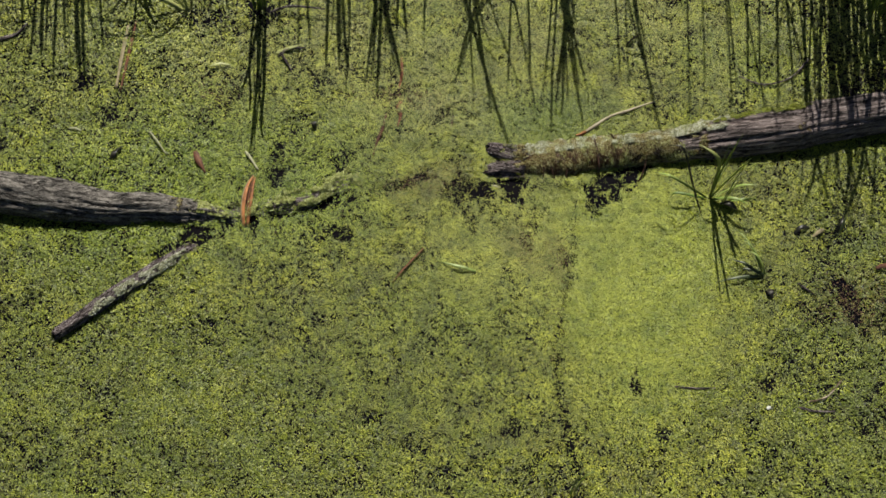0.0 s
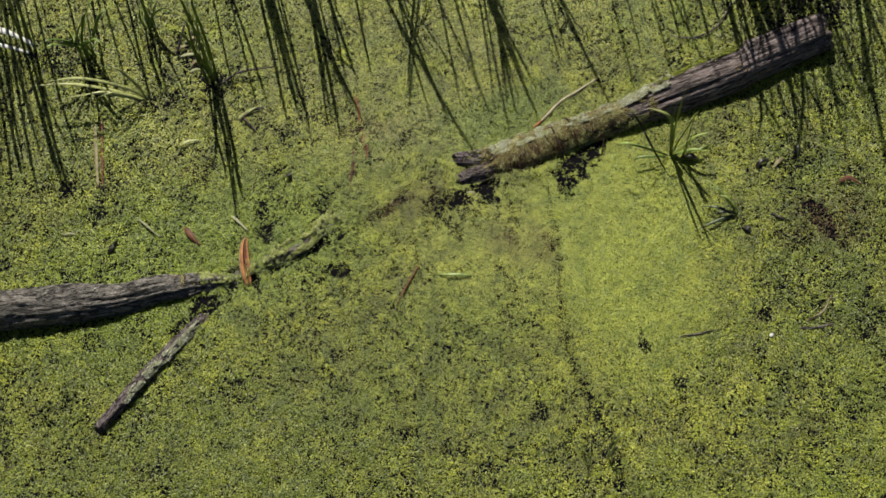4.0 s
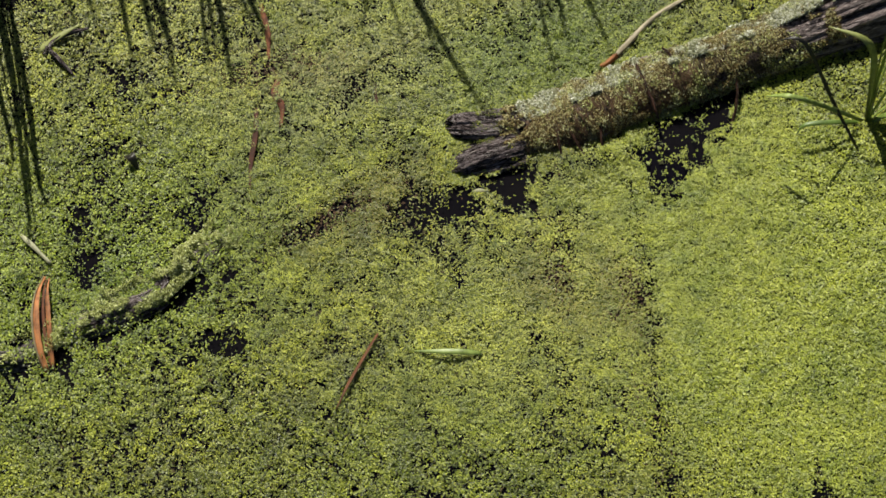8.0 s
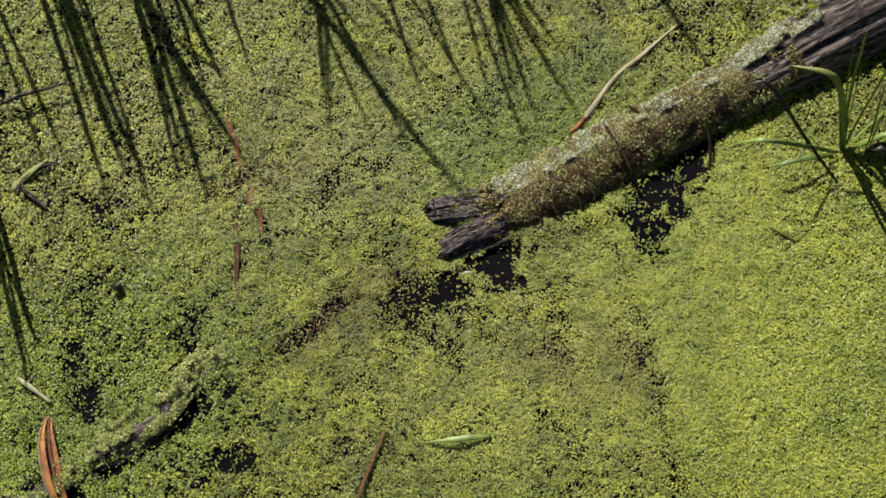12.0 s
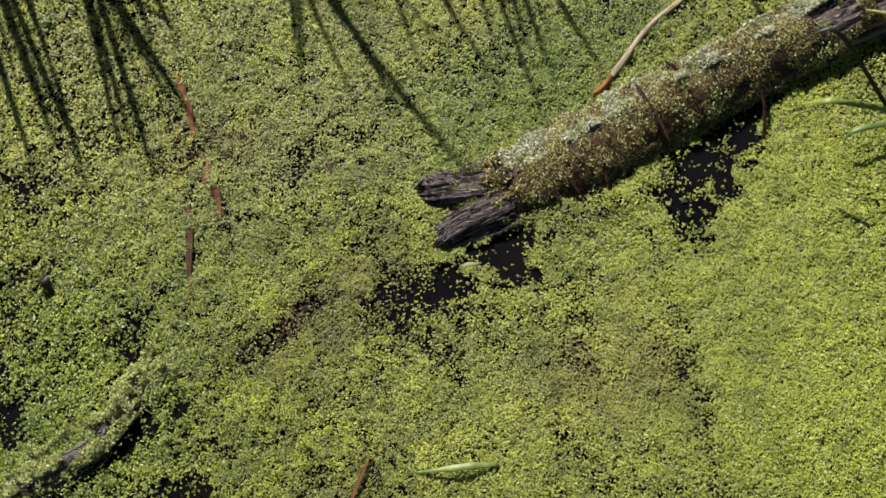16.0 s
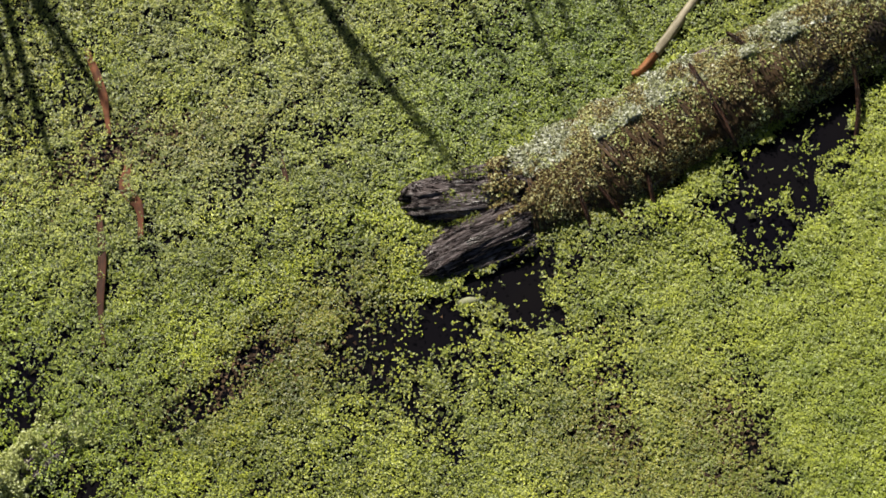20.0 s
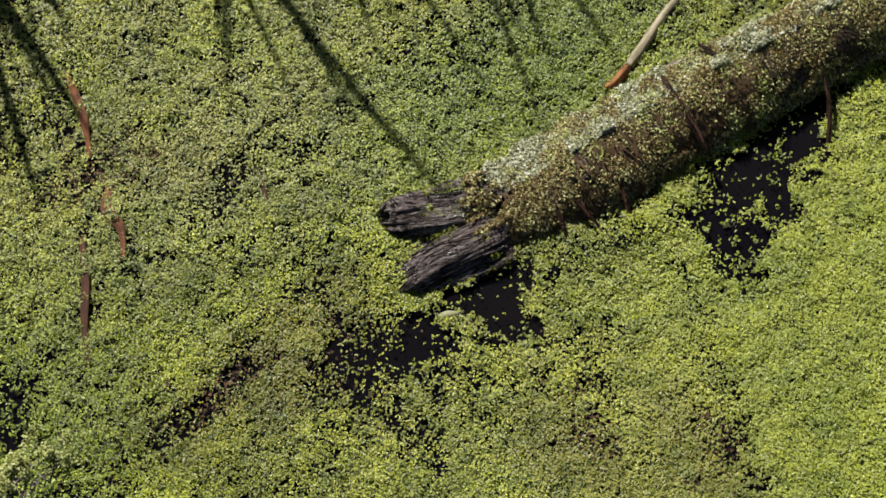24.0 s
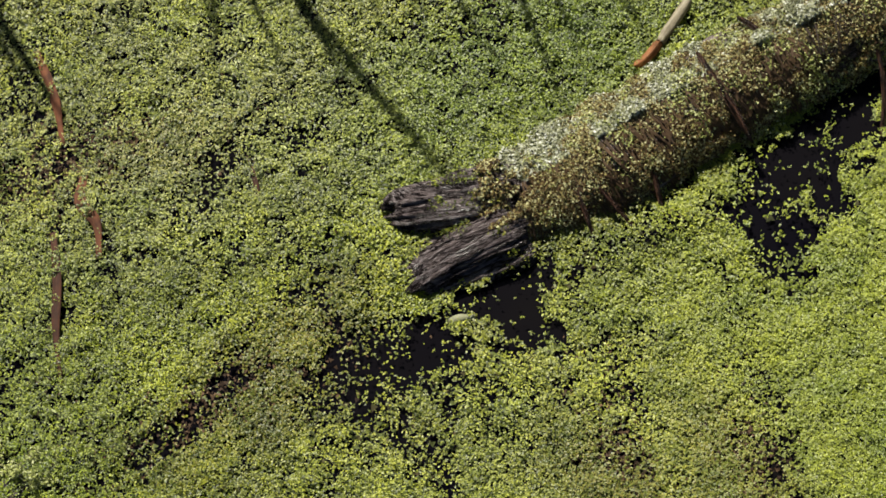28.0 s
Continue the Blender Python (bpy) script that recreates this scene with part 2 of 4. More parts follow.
# ---- ways to build ----
def mesh_of(name, verts, faces, material, uvs=None, smooth=False):
    me = bpy.data.meshes.new(name)
    me.from_pydata([tuple(v) for v in verts], [], faces)
    me.materials.append(material)
    if uvs is not None:
        layer = me.uv_layers.new(name="grain")
        idx = np.empty(len(me.loops), dtype=np.int32)
        me.loops.foreach_get("vertex_index", idx)
        layer.data.foreach_set("uv", np.asarray(uvs, dtype=np.float32)[idx].ravel())
    if smooth:
        me.polygons.foreach_set("use_smooth", [True] * len(me.polygons))
    me.update()
    return me


def part(name, me, parent=None, label="", kind=""):
    ob = new(name, me)
    ob.parent = parent
    return tagged(ob, label=label, kind=kind)


def thing(name, label, category, at=(0, 0, 0), group=""):
    ob = new(name)
    ob.location = at
    ob.empty_display_size = 0.05
    return tagged(ob, label=label, category=category, group=group)


def curve_points(points, count):
    """A smooth line (Catmull-Rom) through points, as count rows."""
    p = np.array(points, dtype=float)
    p = np.vstack([2 * p[0] - p[1], p, 2 * p[-1] - p[-2]])
    out = []
    for u in np.linspace(0, len(p) - 3 - 1e-9, count):
        i, k = int(u), u - int(u)
        a, b, c, d = p[i], p[i + 1], p[i + 2], p[i + 3]
        out.append(0.5 * (2 * b + (c - a) * k + (2 * a - 5 * b + 4 * c - d) * k ** 2 + (3 * b - a - 3 * c + d) * k ** 3))
    return np.array(out)


def trunk(name, points, radii, material, sides=56, step=0.008, ridge=0.006, lump=0.010, ragged=0.03, seed=0.0, ends=(True, True), grooves=()):
    """A log: a wavering tube with ridges along its grain and torn ends. Returns the mesh, its line and its radii."""
    length = sum(np.linalg.norm(np.subtract(a, b)) for a, b in zip(points, points[1:]))
    count = max(8, int(length / step))
    line = curve_points(points, count)
    rad = curve_points([(r, 0, 0) for r in radii], count)[:, 0]
    verts, uvs, faces = [], [], []
    for i in range(count):
        tan = line[min(i + 1, count - 1)] - line[max(i - 1, 0)]
        tan = tan / np.linalg.norm(tan)
        side = np.cross(tan, (0, 0, 1.0))
        side /= np.linalg.norm(side)
        up = np.cross(side, tan)
        s = length * i / (count - 1)
        for j in range(sides):
            a = 2 * math.pi * j / sides
            cx, cy = math.cos(a), math.sin(a)
            r = rad[i]
            big = noise.noise((cx * 1.3 + seed, cy * 1.3, s * 5.0))
            mid = noise.noise((cx * 6.0, cy * 6.0 + seed, s * 4.0))
            fine = noise.noise((cx * 24.0 + seed, cy * 24.0, s * 6.0))
            knot = noise.noise((cx * 5.0, cy * 5.0, s * 18.0 + seed))
            crack = max(0.0, 0.10 - abs(noise.noise((cx * 7.0 + seed, cy * 7.0, s * 2.2)))) / 0.10
            r += lump * big + ridge * (mid + 0.8 * fine) + 0.0018 * knot - 1.9 * ridge * crack
            for at, deep, wide in grooves:
                off = (a - at - 0.35 * noise.noise((s * 2.0, at, seed)) + math.pi) % (2 * math.pi) - math.pi
                r -= deep * math.exp(-(off * rad[i] / wide) ** 2) * (0.7 + 0.6 * noise.noise((s * 7.0, at, 3.0)))
            shift = 0.0
            for end, at in ((0, s), (1, length - s)):
                if ends[end]:
                    t = max(0.0, 1 - at / (ragged * 3))
                    shift += (1 if end == 0 else -1) * t * ragged * (0.6 + 1.6 * noise.noise((cx * 2.2, cy * 2.2, 7.0 * end + seed)))
                    r *= 1 - 0.30 * t ** 3
            verts.append(line[i] + side * cx * r + up * cy * r + tan * shift)
            uvs.append((s, a * rad[i]))
    for i in range(count - 1):
        for j in range(sides):
            k = (j + 1) % sides
            faces.append((i * sides + j, i * sides + k, (i + 1) * sides + k, (i + 1) * sides + j))
    for end, base in ((0, 0), (1, (count - 1) * sides)):
        mid = np.mean(verts[base:base + sides], axis=0)
        tan = (line[1] - line[0]) if end == 0 else (line[-2] - line[-1])
        c = len(verts)
        verts.append(mid + tan / np.linalg.norm(tan) * 0.012)
        uvs.append((0.0, 0.0))
        for j in range(sides):
            k = (j + 1) % sides
            faces.append((c, base + k, base + j) if end == 0 else (c, base + j, base + k))
    return mesh_of(name, verts, faces, material, uvs, True), line, rad


def ribbon(name, points, width, material, count=12, fold=0.25, turn=0.0, thick=0.0012, tip=0.08, root=0.6, taper=2.2):
    """A leaf blade along a line: folded along its middle, thin at its tip, with a thickness."""
    line = curve_points(points, count)
    verts, uvs, faces = [], [], []
    s = 0.0
    for i in range(count):
        tan = line[min(i + 1, count - 1)] - line[max(i - 1, 0)]
        tan = tan / np.linalg.norm(tan)
        ref = np.array((math.cos(turn), math.sin(turn), 0.12))
        side = ref - tan * ref.dot(tan)
        side /= np.linalg.norm(side) + 1e-9
        nor = np.cross(tan, side)
        if nor[2] < 0:
            nor = -nor
        k = i / (count - 1)
        w = width * 0.5 * min(root + (1 - root) * k * 4, 1.0) * max(tip, min(1.0, (1 - k) * taper)) ** 0.8
        if i:
            s += np.linalg.norm(line[i] - line[i - 1])
        for lift in (thick, 0.0):
            for side_k, f in ((-1, fold), (0, 0.0), (1, fold)):
                verts.append(line[i] + side * side_k * w + nor * (f * w + lift))
                uvs.append((s, side_k * w + 0.5 * width))
    for i in range(count - 1):
        a, b = i * 6, (i + 1) * 6
        faces += [(a, a + 1, b + 1, b), (a + 1, a + 2, b + 2, b + 1), (a + 4, a + 3, b + 3, b + 4), (a + 5, a + 4, b + 4, b + 5), (a + 3, a, b, b + 3), (a + 2, a + 5, b + 5, b + 2)]
    faces += [(0, 3, 4, 1), (1, 4, 5, 2)]
    e = (count - 1) * 6
    faces += [(e, e + 1, e + 4, e + 3), (e + 1, e + 2, e + 5, e + 4)]
    return mesh_of(name, verts, faces, material, uvs, True)


def lattice(x, y, cell, seed):
    """Smooth value noise, 0 to 1, on arrays."""
    rng = np.random.RandomState(seed)
    table = rng.rand(256, 256)
    u, v = x / cell + 100.3, y / cell + 100.7
    i, j = np.floor(u).astype(int), np.floor(v).astype(int)
    a, b = u - i, v - j
    a, b = a * a * (3 - 2 * a), b * b * (3 - 2 * b)
    i0, i1, j0, j1 = i % 256, (i + 1) % 256, j % 256, (j + 1) % 256
    return (table[i0, j0] * (1 - a) + table[i1, j0] * a) * (1 - b) + (table[i0, j1] * (1 - a) + table[i1, j1] * a) * b


def ellipse(x, y, cx, cy, rx, ry, turn):
    c, s = math.cos(radians(turn)), math.sin(radians(turn))
    u, v = (x - cx) * c + (y - cy) * s, -(x - cx) * s + (y - cy) * c
    return np.sqrt((u / rx) ** 2 + (v / ry) ** 2)


def leaflets(name, x, y, z, size, tilt, material, sides, rng, normal=None):
    """Many small fronds as one mesh, each an island of its own."""
    n = len(x)
    ang = rng.rand(n) * 2 * math.pi
    if normal is None:
        t, ph = tilt * rng.rand(n), rng.rand(n) * 2 * math.pi
        nor = np.stack([np.sin(t) * np.cos(ph), np.sin(t) * np.sin(ph), np.cos(t)], 1)
    else:
        nor = normal + (rng.rand(n, 3) - 0.5) * 2 * tilt
        nor /= np.linalg.norm(nor, axis=1)[:, None]
    ref = np.stack([np.cos(ang), np.sin(ang), 0.13 * np.ones(n)], 1)
    a = np.cross(nor, ref)
    a /= np.linalg.norm(a, axis=1)[:, None]
    b = np.cross(nor, a)
    long = 0.85 + 0.5 * rng.rand(n)
    co = np.empty((n, sides, 3), dtype=np.float32)
    mid = np.stack([x, y, z], 1)
    for k in range(sides):
        th = 2 * math.pi * k / sides
        co[:, k] = mid + a * (math.cos(th) * size * long * 0.5)[:, None] + b * (math.sin(th) * size * 0.5)[:, None]
    me = bpy.data.meshes.new(name)
    me.vertices.add(n * sides)
    me.vertices.foreach_set("co", co.ravel())
    me.loops.add(n * sides)
    me.loops.foreach_set("vertex_index", np.arange(n * sides, dtype=np.int32))
    me.polygons.add(n)
    me.polygons.foreach_set("loop_start", np.arange(0, n * sides, sides, dtype=np.int32))
    me.materials.append(material)
    me.update(calc_edges=True)
    return me


# ---- the pond ----
def square(name, half, z, material, hole=None):
    x0, x1, y0, y1 = -half, half, -half, half
    if hole is None:
        return mesh_of(name, [(x0, y0, z), (x1, y0, z), (x1, y1, z), (x0, y1, z)], [(0, 1, 2, 3)], material)
    a0, a1, b0, b1 = hole
    v = [(x0, y0, z), (x1, y0, z), (x1, y1, z), (x0, y1, z), (a0, b0, z), (a1, b0, z), (a1, b1, z), (a0, b1, z)]
    return mesh_of(name, v, [(0, 1, 5, 4), (1, 2, 6, 5), (2, 3, 7, 6), (3, 0, 4, 7)], material)


POND = (-2.15, 2.35, -1.6, 1.9)
tagged(new("water", square("water", 900.0, -0.006, WATER)), label="dark still pond water between floating duckweed", category="water", kind="structure")
tagged(new("ground", square("ground", 900.0, -0.002, SHEET, POND)), label="pond covered by a green duckweed sheet to the horizon", category="duckweed", kind="structure")

# Gaps in the duckweed: place, half sizes, turn and how thickly fronds still lie in them.
GAPS = [
    (0.305, 0.290, 0.066, 0.054, -30, 0.10), (0.255, 0.300, 0.070, 0.028, 0, 0.14), (0.290, 0.240, 0.050, 0.034, -20, 0.12), (0.140, 0.290, 0.105, 0.044, -18, 0.14), (0.190, 0.262, 0.050, 0.028, -20, 0.20),
    (0.081, 0.245, 0.095, 0.048, -22, 0.22), (0.108, 0.145, 0.034, 0.065, 10, 0.22), (0.050, 0.180, 0.060, 0.040, 0, 0.40), (0.200, 0.200, 0.080, 0.030, -30, 0.45), (0.401, 0.150, 0.040, 0.040, 0, 0.40), (0.342, 0.045, 0.026, 0.075, 12, 0.38), (0.380, 0.090, 0.030, 0.030, 0, 0.42),
    # Along the log's near side: open water and the log's shade, both as gaps.
    (0.665, 0.290, 0.085, 0.080, -30, 0.12), (0.640, 0.215, 0.046, 0.075, -12, 0.12), (0.735, 0.310, 0.075, 0.048, 15, 0.10), (0.795, 0.352, 0.080, 0.046, 20, 0.06), (0.850, 0.390, 0.060, 0.030, 12, 0.10), (0.690, 0.235, 0.050, 0.040, 0, 0.30),
    (0.545, 0.345, 0.040, 0.020, 10, 0.20), (0.450, 0.300, 0.090, 0.028, 0, 0.30), (0.001, 0.638, 0.045, 0.030, -20, 0.35), (-0.031, 0.600, 0.050, 0.030, 0, 0.40),
    (-0.430, 0.400, 0.045, 0.060, 0, 0.25), (-0.386, 0.229, 0.024, 0.021, 0, 0.04), (-0.449, 0.222, 0.024, 0.018, 0, 0.25), (-0.442, 0.076, 0.070, 0.038, 0, 0.14), (-0.701, 0.330, 0.034, 0.042, 10, 0.12), (-0.696, 0.469, 0.030, 0.030, 0, 0.30),
    (-0.700, 0.390, 0.050, 0.050, 0, 0.35), (-0.796, 0.118, 0.020, 0.045, 0, 0.10), (-0.901, 0.128, 0.060, 0.024, 5, 0.15), (-0.500, 0.215, 0.030, 0.040, 20, 0.15), (-0.600, 0.172, 0.120, 0.018, 12, 0.25), (-0.655, 0.212, 0.055, 0.020, 5, 0.10), (-0.515, 0.252, 0.034, 0.032, 30, 0.10), (-0.435, 0.312, 0.050, 0.012, 35, 0.15), (-0.880, 0.190, 0.050, 0.020, 0, 0.15), (-0.470, 0.330, 0.050, 0.020, 40, 0.25),
    (-1.030, 0.055, 0.090, 0.060, 25, 0.10), (-1.160, -0.020, 0.050, 0.030, 30, 0.30), (0.789, -0.612, 0.024, 0.066, 10, 0.14), (0.893, -0.829, 0.035, 0.048, 0, 0.16), (0.278, -0.812, 0.036, 0.052, 0, 0.20), (1.320, -0.623, 0.030, 0.030, 0, 0.25),
    (1.556, -0.307, 0.070, 0.060, 0, 0.35), (1.676, -0.230, 0.036, 0.130, 18, 0.12), (1.766, -0.307, 0.050, 0.060, 0, 0.35), (1.640, 0.055, 0.050, 0.050, 0, 0.45), (-0.349, 0.831, 0.085, 0.040, 0, 0.42), (-0.203, 0.749, 0.070, 0.036, 0, 0.45),
    (-0.285, -0.759, 0.050, 0.032, 0, 0.42), (-0.966, -0.345, 0.030, 0.022, 0, 0.30), (-0.882, -0.821, 0.022, 0.022, 0, 0.30), (-0.927, 0.722, 0.050, 0.070, -20, 0.38), (-0.518, 0.811, 0.060, 0.050, 0, 0.40), (-1.367, -0.759, 0.024, 0.024, 0, 0.30),
    (-0.120, 0.310, 0.070, 0.030, 20, 0.30), (-0.070, 0.353, 0.060, 0.024, 20, 0.35), (-0.179, 0.296, 0.060, 0.022, 15, 0.25), (0.495, -0.023, 0.022, 0.070, 10, 0.35), (0.420, 0.376, 0.200, 0.030, 0, 0.60),
    (-0.476, -0.332, 0.070, 0.030, 0, 0.50), (-0.009, -1.030, 0.060, 0.040, 0, 0.45), (1.256, -0.784, 0.030, 0.050, 0, 0.40), (-0.860, 1.300, 0.060, 0.140, 10, 0.25), (-1.020, 1.100, 0.100, 0.050, 0, 0.30), (-0.780, 1.130, 0.060, 0.040, 0, 0.30),
    (-1.450, 1.450, 0.140, 0.100, 0, 0.30), (1.900, 0.750, 0.200, 0.100, 0, 0.30), (-1.548, 0.017, 0.050, 0.036, 0, 0.35), (-1.434, 0.643, 0.060, 0.045, 0, 0.30), (-1.933, 0.492, 0.120, 0.054, 0, 0.35), (1.743, -0.779, 0.100, 0.045, 10, 0.40), (-1.520, 0.790, 0.045, 0.030, 0, 0.15),
]
TRAIL = curve_points([(0.559, 0.215, 0), (0.527, -0.101, 0), (0.479, -0.393, 0), (0.476, -0.641, 0), (0.539, -0.983, 0), (0.542, -1.292, 0)], 60)
SUNK_LINE = curve_points([(-0.930, 0.150, 0), (-0.780, 0.185, 0), (-0.650, 0.207, 0), (-0.550, 0.228, 0), (-0.470, 0.280, 0), (-0.400, 0.315, 0), (-0.290, 0.338, 0)], 55)


def near_line(x, y, line):
    best = np.full(x.shape, 9.0)
    for p in line:
        best = np.minimum(best, np.hypot(x - p[0], y - p[1]))
    return best


def cover(x, y):
    """How thickly fronds lie at a place: 0 to 1."""
    rough = 0.22 * lattice(x, y, 0.10, 1) + 0.26 * lattice(x, y, 0.034, 2) + 0.52 * lattice(x, y, 0.013, 3)
    wide = lattice(x, y, 0.45, 4)
    dense = np.clip(1.7 - 1.1 * ellipse(x, y, 0.80, -0.12, 0.36, 0.60, 4) + 0.5 * (wide - 0.5), 0, 1)
    c = 0.47 + 1.6 * (rough - 0.48) * (1 - 0.5 * dense) + 0.15 * (wide - 0.5) + 0.26 * (lattice(x, y, 0.19, 12) - 0.5) * (1 - dense) + 0.42 * dense
    c = np.clip(c, 0.15, 1.0)
    edge = 0.8 * (lattice(x, y, 0.035, 5) - 0.5) + 0.7 * (lattice(x, y, 0.014, 6) - 0.5)
    for *g, low in GAPS:
        e = ellipse(x, y, *g) + edge
        c = c * np.clip((e - 0.70) / 0.55, low, 1.0)
    d = near_line(x, y, TRAIL)
    c = c * np.clip(d / 0.034 + edge * 0.6, 0.28, 1.0)
    return c


def swell(x, y):
    """Height of the floating mat."""
    h = 0.010 * (lattice(x, y, 0.07, 7) - 0.35) + 0.013 * (lattice(x, y, 0.022, 8) - 0.4) + 0.006 * (lattice(x, y, 0.009, 9) - 0.4)
    h = h * np.clip(0.7 + 0.4 * y, 0.45, 0.95)
    h = h + 0.022 * np.exp(-(ellipse(x, y, 0.155, 0.410, 0.055, 0.050, 30)) ** 2)
    h = np.maximum(h, 0.0) + 0.018 * np.exp(-(ellipse(x, y, 0.49, 0.300, 0.10, 0.024, 4)) ** 2)
    d = near_line(x, y, SUNK_LINE)
    return np.maximum(h, 0.0) + 0.014 * np.exp(-(d / 0.042) ** 2) * (0.75 + 0.5 * lattice(x, y, 0.03, 13))


def scatter_fronds():
    """Fronds in twos and threes, each cluster budded from one plant."""
    rng = np.random.RandomState(11)
    bands = (("duckweed", 0.0, 0.44, 0.0025, 1030000, 0.55, 4, 1.0), ("duckweed", 0.44, 0.70, 0.0030, 740000, 0.52, 3, 0.8), ("duckweed", 0.70, 1.3, 0.0043, 325000, 0.55, 3, 0.4), ("duckweed", 1.3, 9.0, 0.0061, 142000, 0.60, 3, 0.0))
    x0, x1, y0, y1 = POND
    for name, r0, r1, size, per, tilt, sides, buds in bands:
        n = int(per / (1 + 1.35 * buds) * (x1 - x0) * (y1 - y0))
        x, y = x0 + (x1 - x0) * rng.rand(n), y0 + (y1 - y0) * rng.rand(n)
        r = np.hypot(x - 0.26, y - 0.38) + 0.15 * (rng.rand(n) - 0.5)
        keep = (r >= r0) & (r < r1)
        x, y = x[keep], y[keep]
        keep = rng.rand(len(x)) < cover(x, y)
        x, y = x[keep], y[keep]
        z = np.maximum(swell(x, y), 0.0) + 0.0085 * rng.rand(len(x)) ** 1.2
        way = 2 * math.pi * rng.rand(len(x))
        xs, ys, zs = [x], [y], [z]
        for turn, share in ((0.0, 0.85), (2.2, 0.50)):
            bud = rng.rand(len(x)) < share * buds
            a = way[bud] + turn
            xs.append(x[bud] + 0.80 * size * np.cos(a)), ys.append(y[bud] + 0.80 * size * np.sin(a)), zs.append(z[bud] + 0.0012 * (rng.rand(len(a)) - 0.5))
        x, y, z = np.concatenate(xs), np.concatenate(ys), np.maximum(np.concatenate(zs), 0.0)
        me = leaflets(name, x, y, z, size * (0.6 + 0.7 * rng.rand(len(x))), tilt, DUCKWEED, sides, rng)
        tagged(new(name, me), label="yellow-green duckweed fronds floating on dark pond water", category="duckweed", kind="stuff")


def scatter_weed():
    """Dark weed just under the fronds, wherever the mat is closed."""
    rng = np.random.RandomState(17)
    x0, x1, y0, y1 = POND
    n = int(17000 * (x1 - x0) * (y1 - y0))
    x, y = x0 + (x1 - x0) * rng.rand(n), y0 + (y1 - y0) * rng.rand(n)
    keep = rng.rand(n) < np.clip(cover(x, y) * 2.3 - 0.16, 0, 0.95)
    x, y = x[keep], y[keep]
    z = -0.005 + 0.004 * rng.rand(len(x)) + 0.5 * swell(x, y)
    me = leaflets("sunken_weed", x, y, z, 0.0090 * (0.6 + 0.8 * rng.rand(len(x))), 0.5, DARK_WEED, 3, rng)
    tagged(new("sunken_weed", me), label="dark green weed just under the duckweed", category="weed", kind="stuff")
    xs, ys = [], []
    for px, py, rx, ry, many in ((-0.12, 0.315, 0.17, 0.060, 800), (0.471, -0.04, 0.05, 0.120, 900), (-0.20, 0.72, 0.18, 0.06, 1500), (0.345, 0.04, 0.05, 0.11, 800), (1.70, -0.26, 0.20, 0.13, 1500), (-1.0, 0.73, 0.12, 0.08, 700), (0.45, -0.28, 0.04, 0.16, 500)):
        xs.append(px + rx * rng.randn(many) * 0.6), ys.append(py + ry * rng.randn(many) * 0.6)
    x, y = np.concatenate(xs), np.concatenate(ys)
    z = -0.003 + 0.008 * rng.rand(len(x)) + 0.5 * swell(x, y)
    me = leaflets("brown_weed", x, y, z, 0.006 * (0.5 + 0.9 * rng.rand(len(x))), 0.8, RED_WEED, 3, rng)
    tagged(new("brown_weed", me), label="dead red-brown weed between duckweed fronds", category="weed", kind="stuff")


scatter_fronds(), scatter_weed()


# ---- logs ----
def algae(name, line, rad, start, stop, count, material, parent, label, seed, spread=1.5, long=0.0045, lift=0.010, bald=0.62, middle=1.5708):
    """Tufts on a log's upper side between two shares of its length, heaped into clumps."""
    rng = np.random.RandomState(seed)
    span = float(np.sum(np.linalg.norm(np.diff(line, axis=0), axis=1)))
    u = start + (stop - start) * rng.rand(count)
    a = middle + spread * (rng.rand(count) * 2 - 1)
    m, w = u * span, a * 0.07
    field = lattice(m, w, 0.035, seed) + 0.5 * lattice(m, w, 0.012, seed + 1)
    ends = np.clip(np.minimum((u - start) / 0.05, (stop - u) / 0.14), 0, 1)
    keep = field * (0.55 + 0.45 * ends) > bald
    u, a, m, w = u[keep], a[keep], m[keep], w[keep]
    heap = 0.15 + 1.1 * lattice(m, w, 0.028, seed + 2) ** 1.5 + 0.4 * lattice(m, w, 0.009, seed + 3)
    i = np.clip((u * (len(line) - 1)).astype(int), 1, len(line) - 2)
    tan = line[i + 1] - line[i - 1]
    tan /= np.linalg.norm(tan, axis=1)[:, None]
    side = np.cross(tan, np.array((0, 0, 1.0)))
    side /= np.linalg.norm(side, axis=1)[:, None]
    up = np.cross(side, tan)
    nor = side * np.cos(a)[:, None] + up * np.sin(a)[:, None]
    pos = line[i] + nor * (rad[i] - 0.002 + lift * heap * rng.rand(len(i)) ** 0.6)[:, None] + tan * ((rng.rand(len(i)) - 0.5) * 0.008)[:, None]
    me = leaflets(name, pos[:, 0], pos[:, 1], pos[:, 2], long * (0.5 + rng.rand(len(i))), 1.0, material, 3, rng, nor)
    part(name, me, parent, label, "stuff")


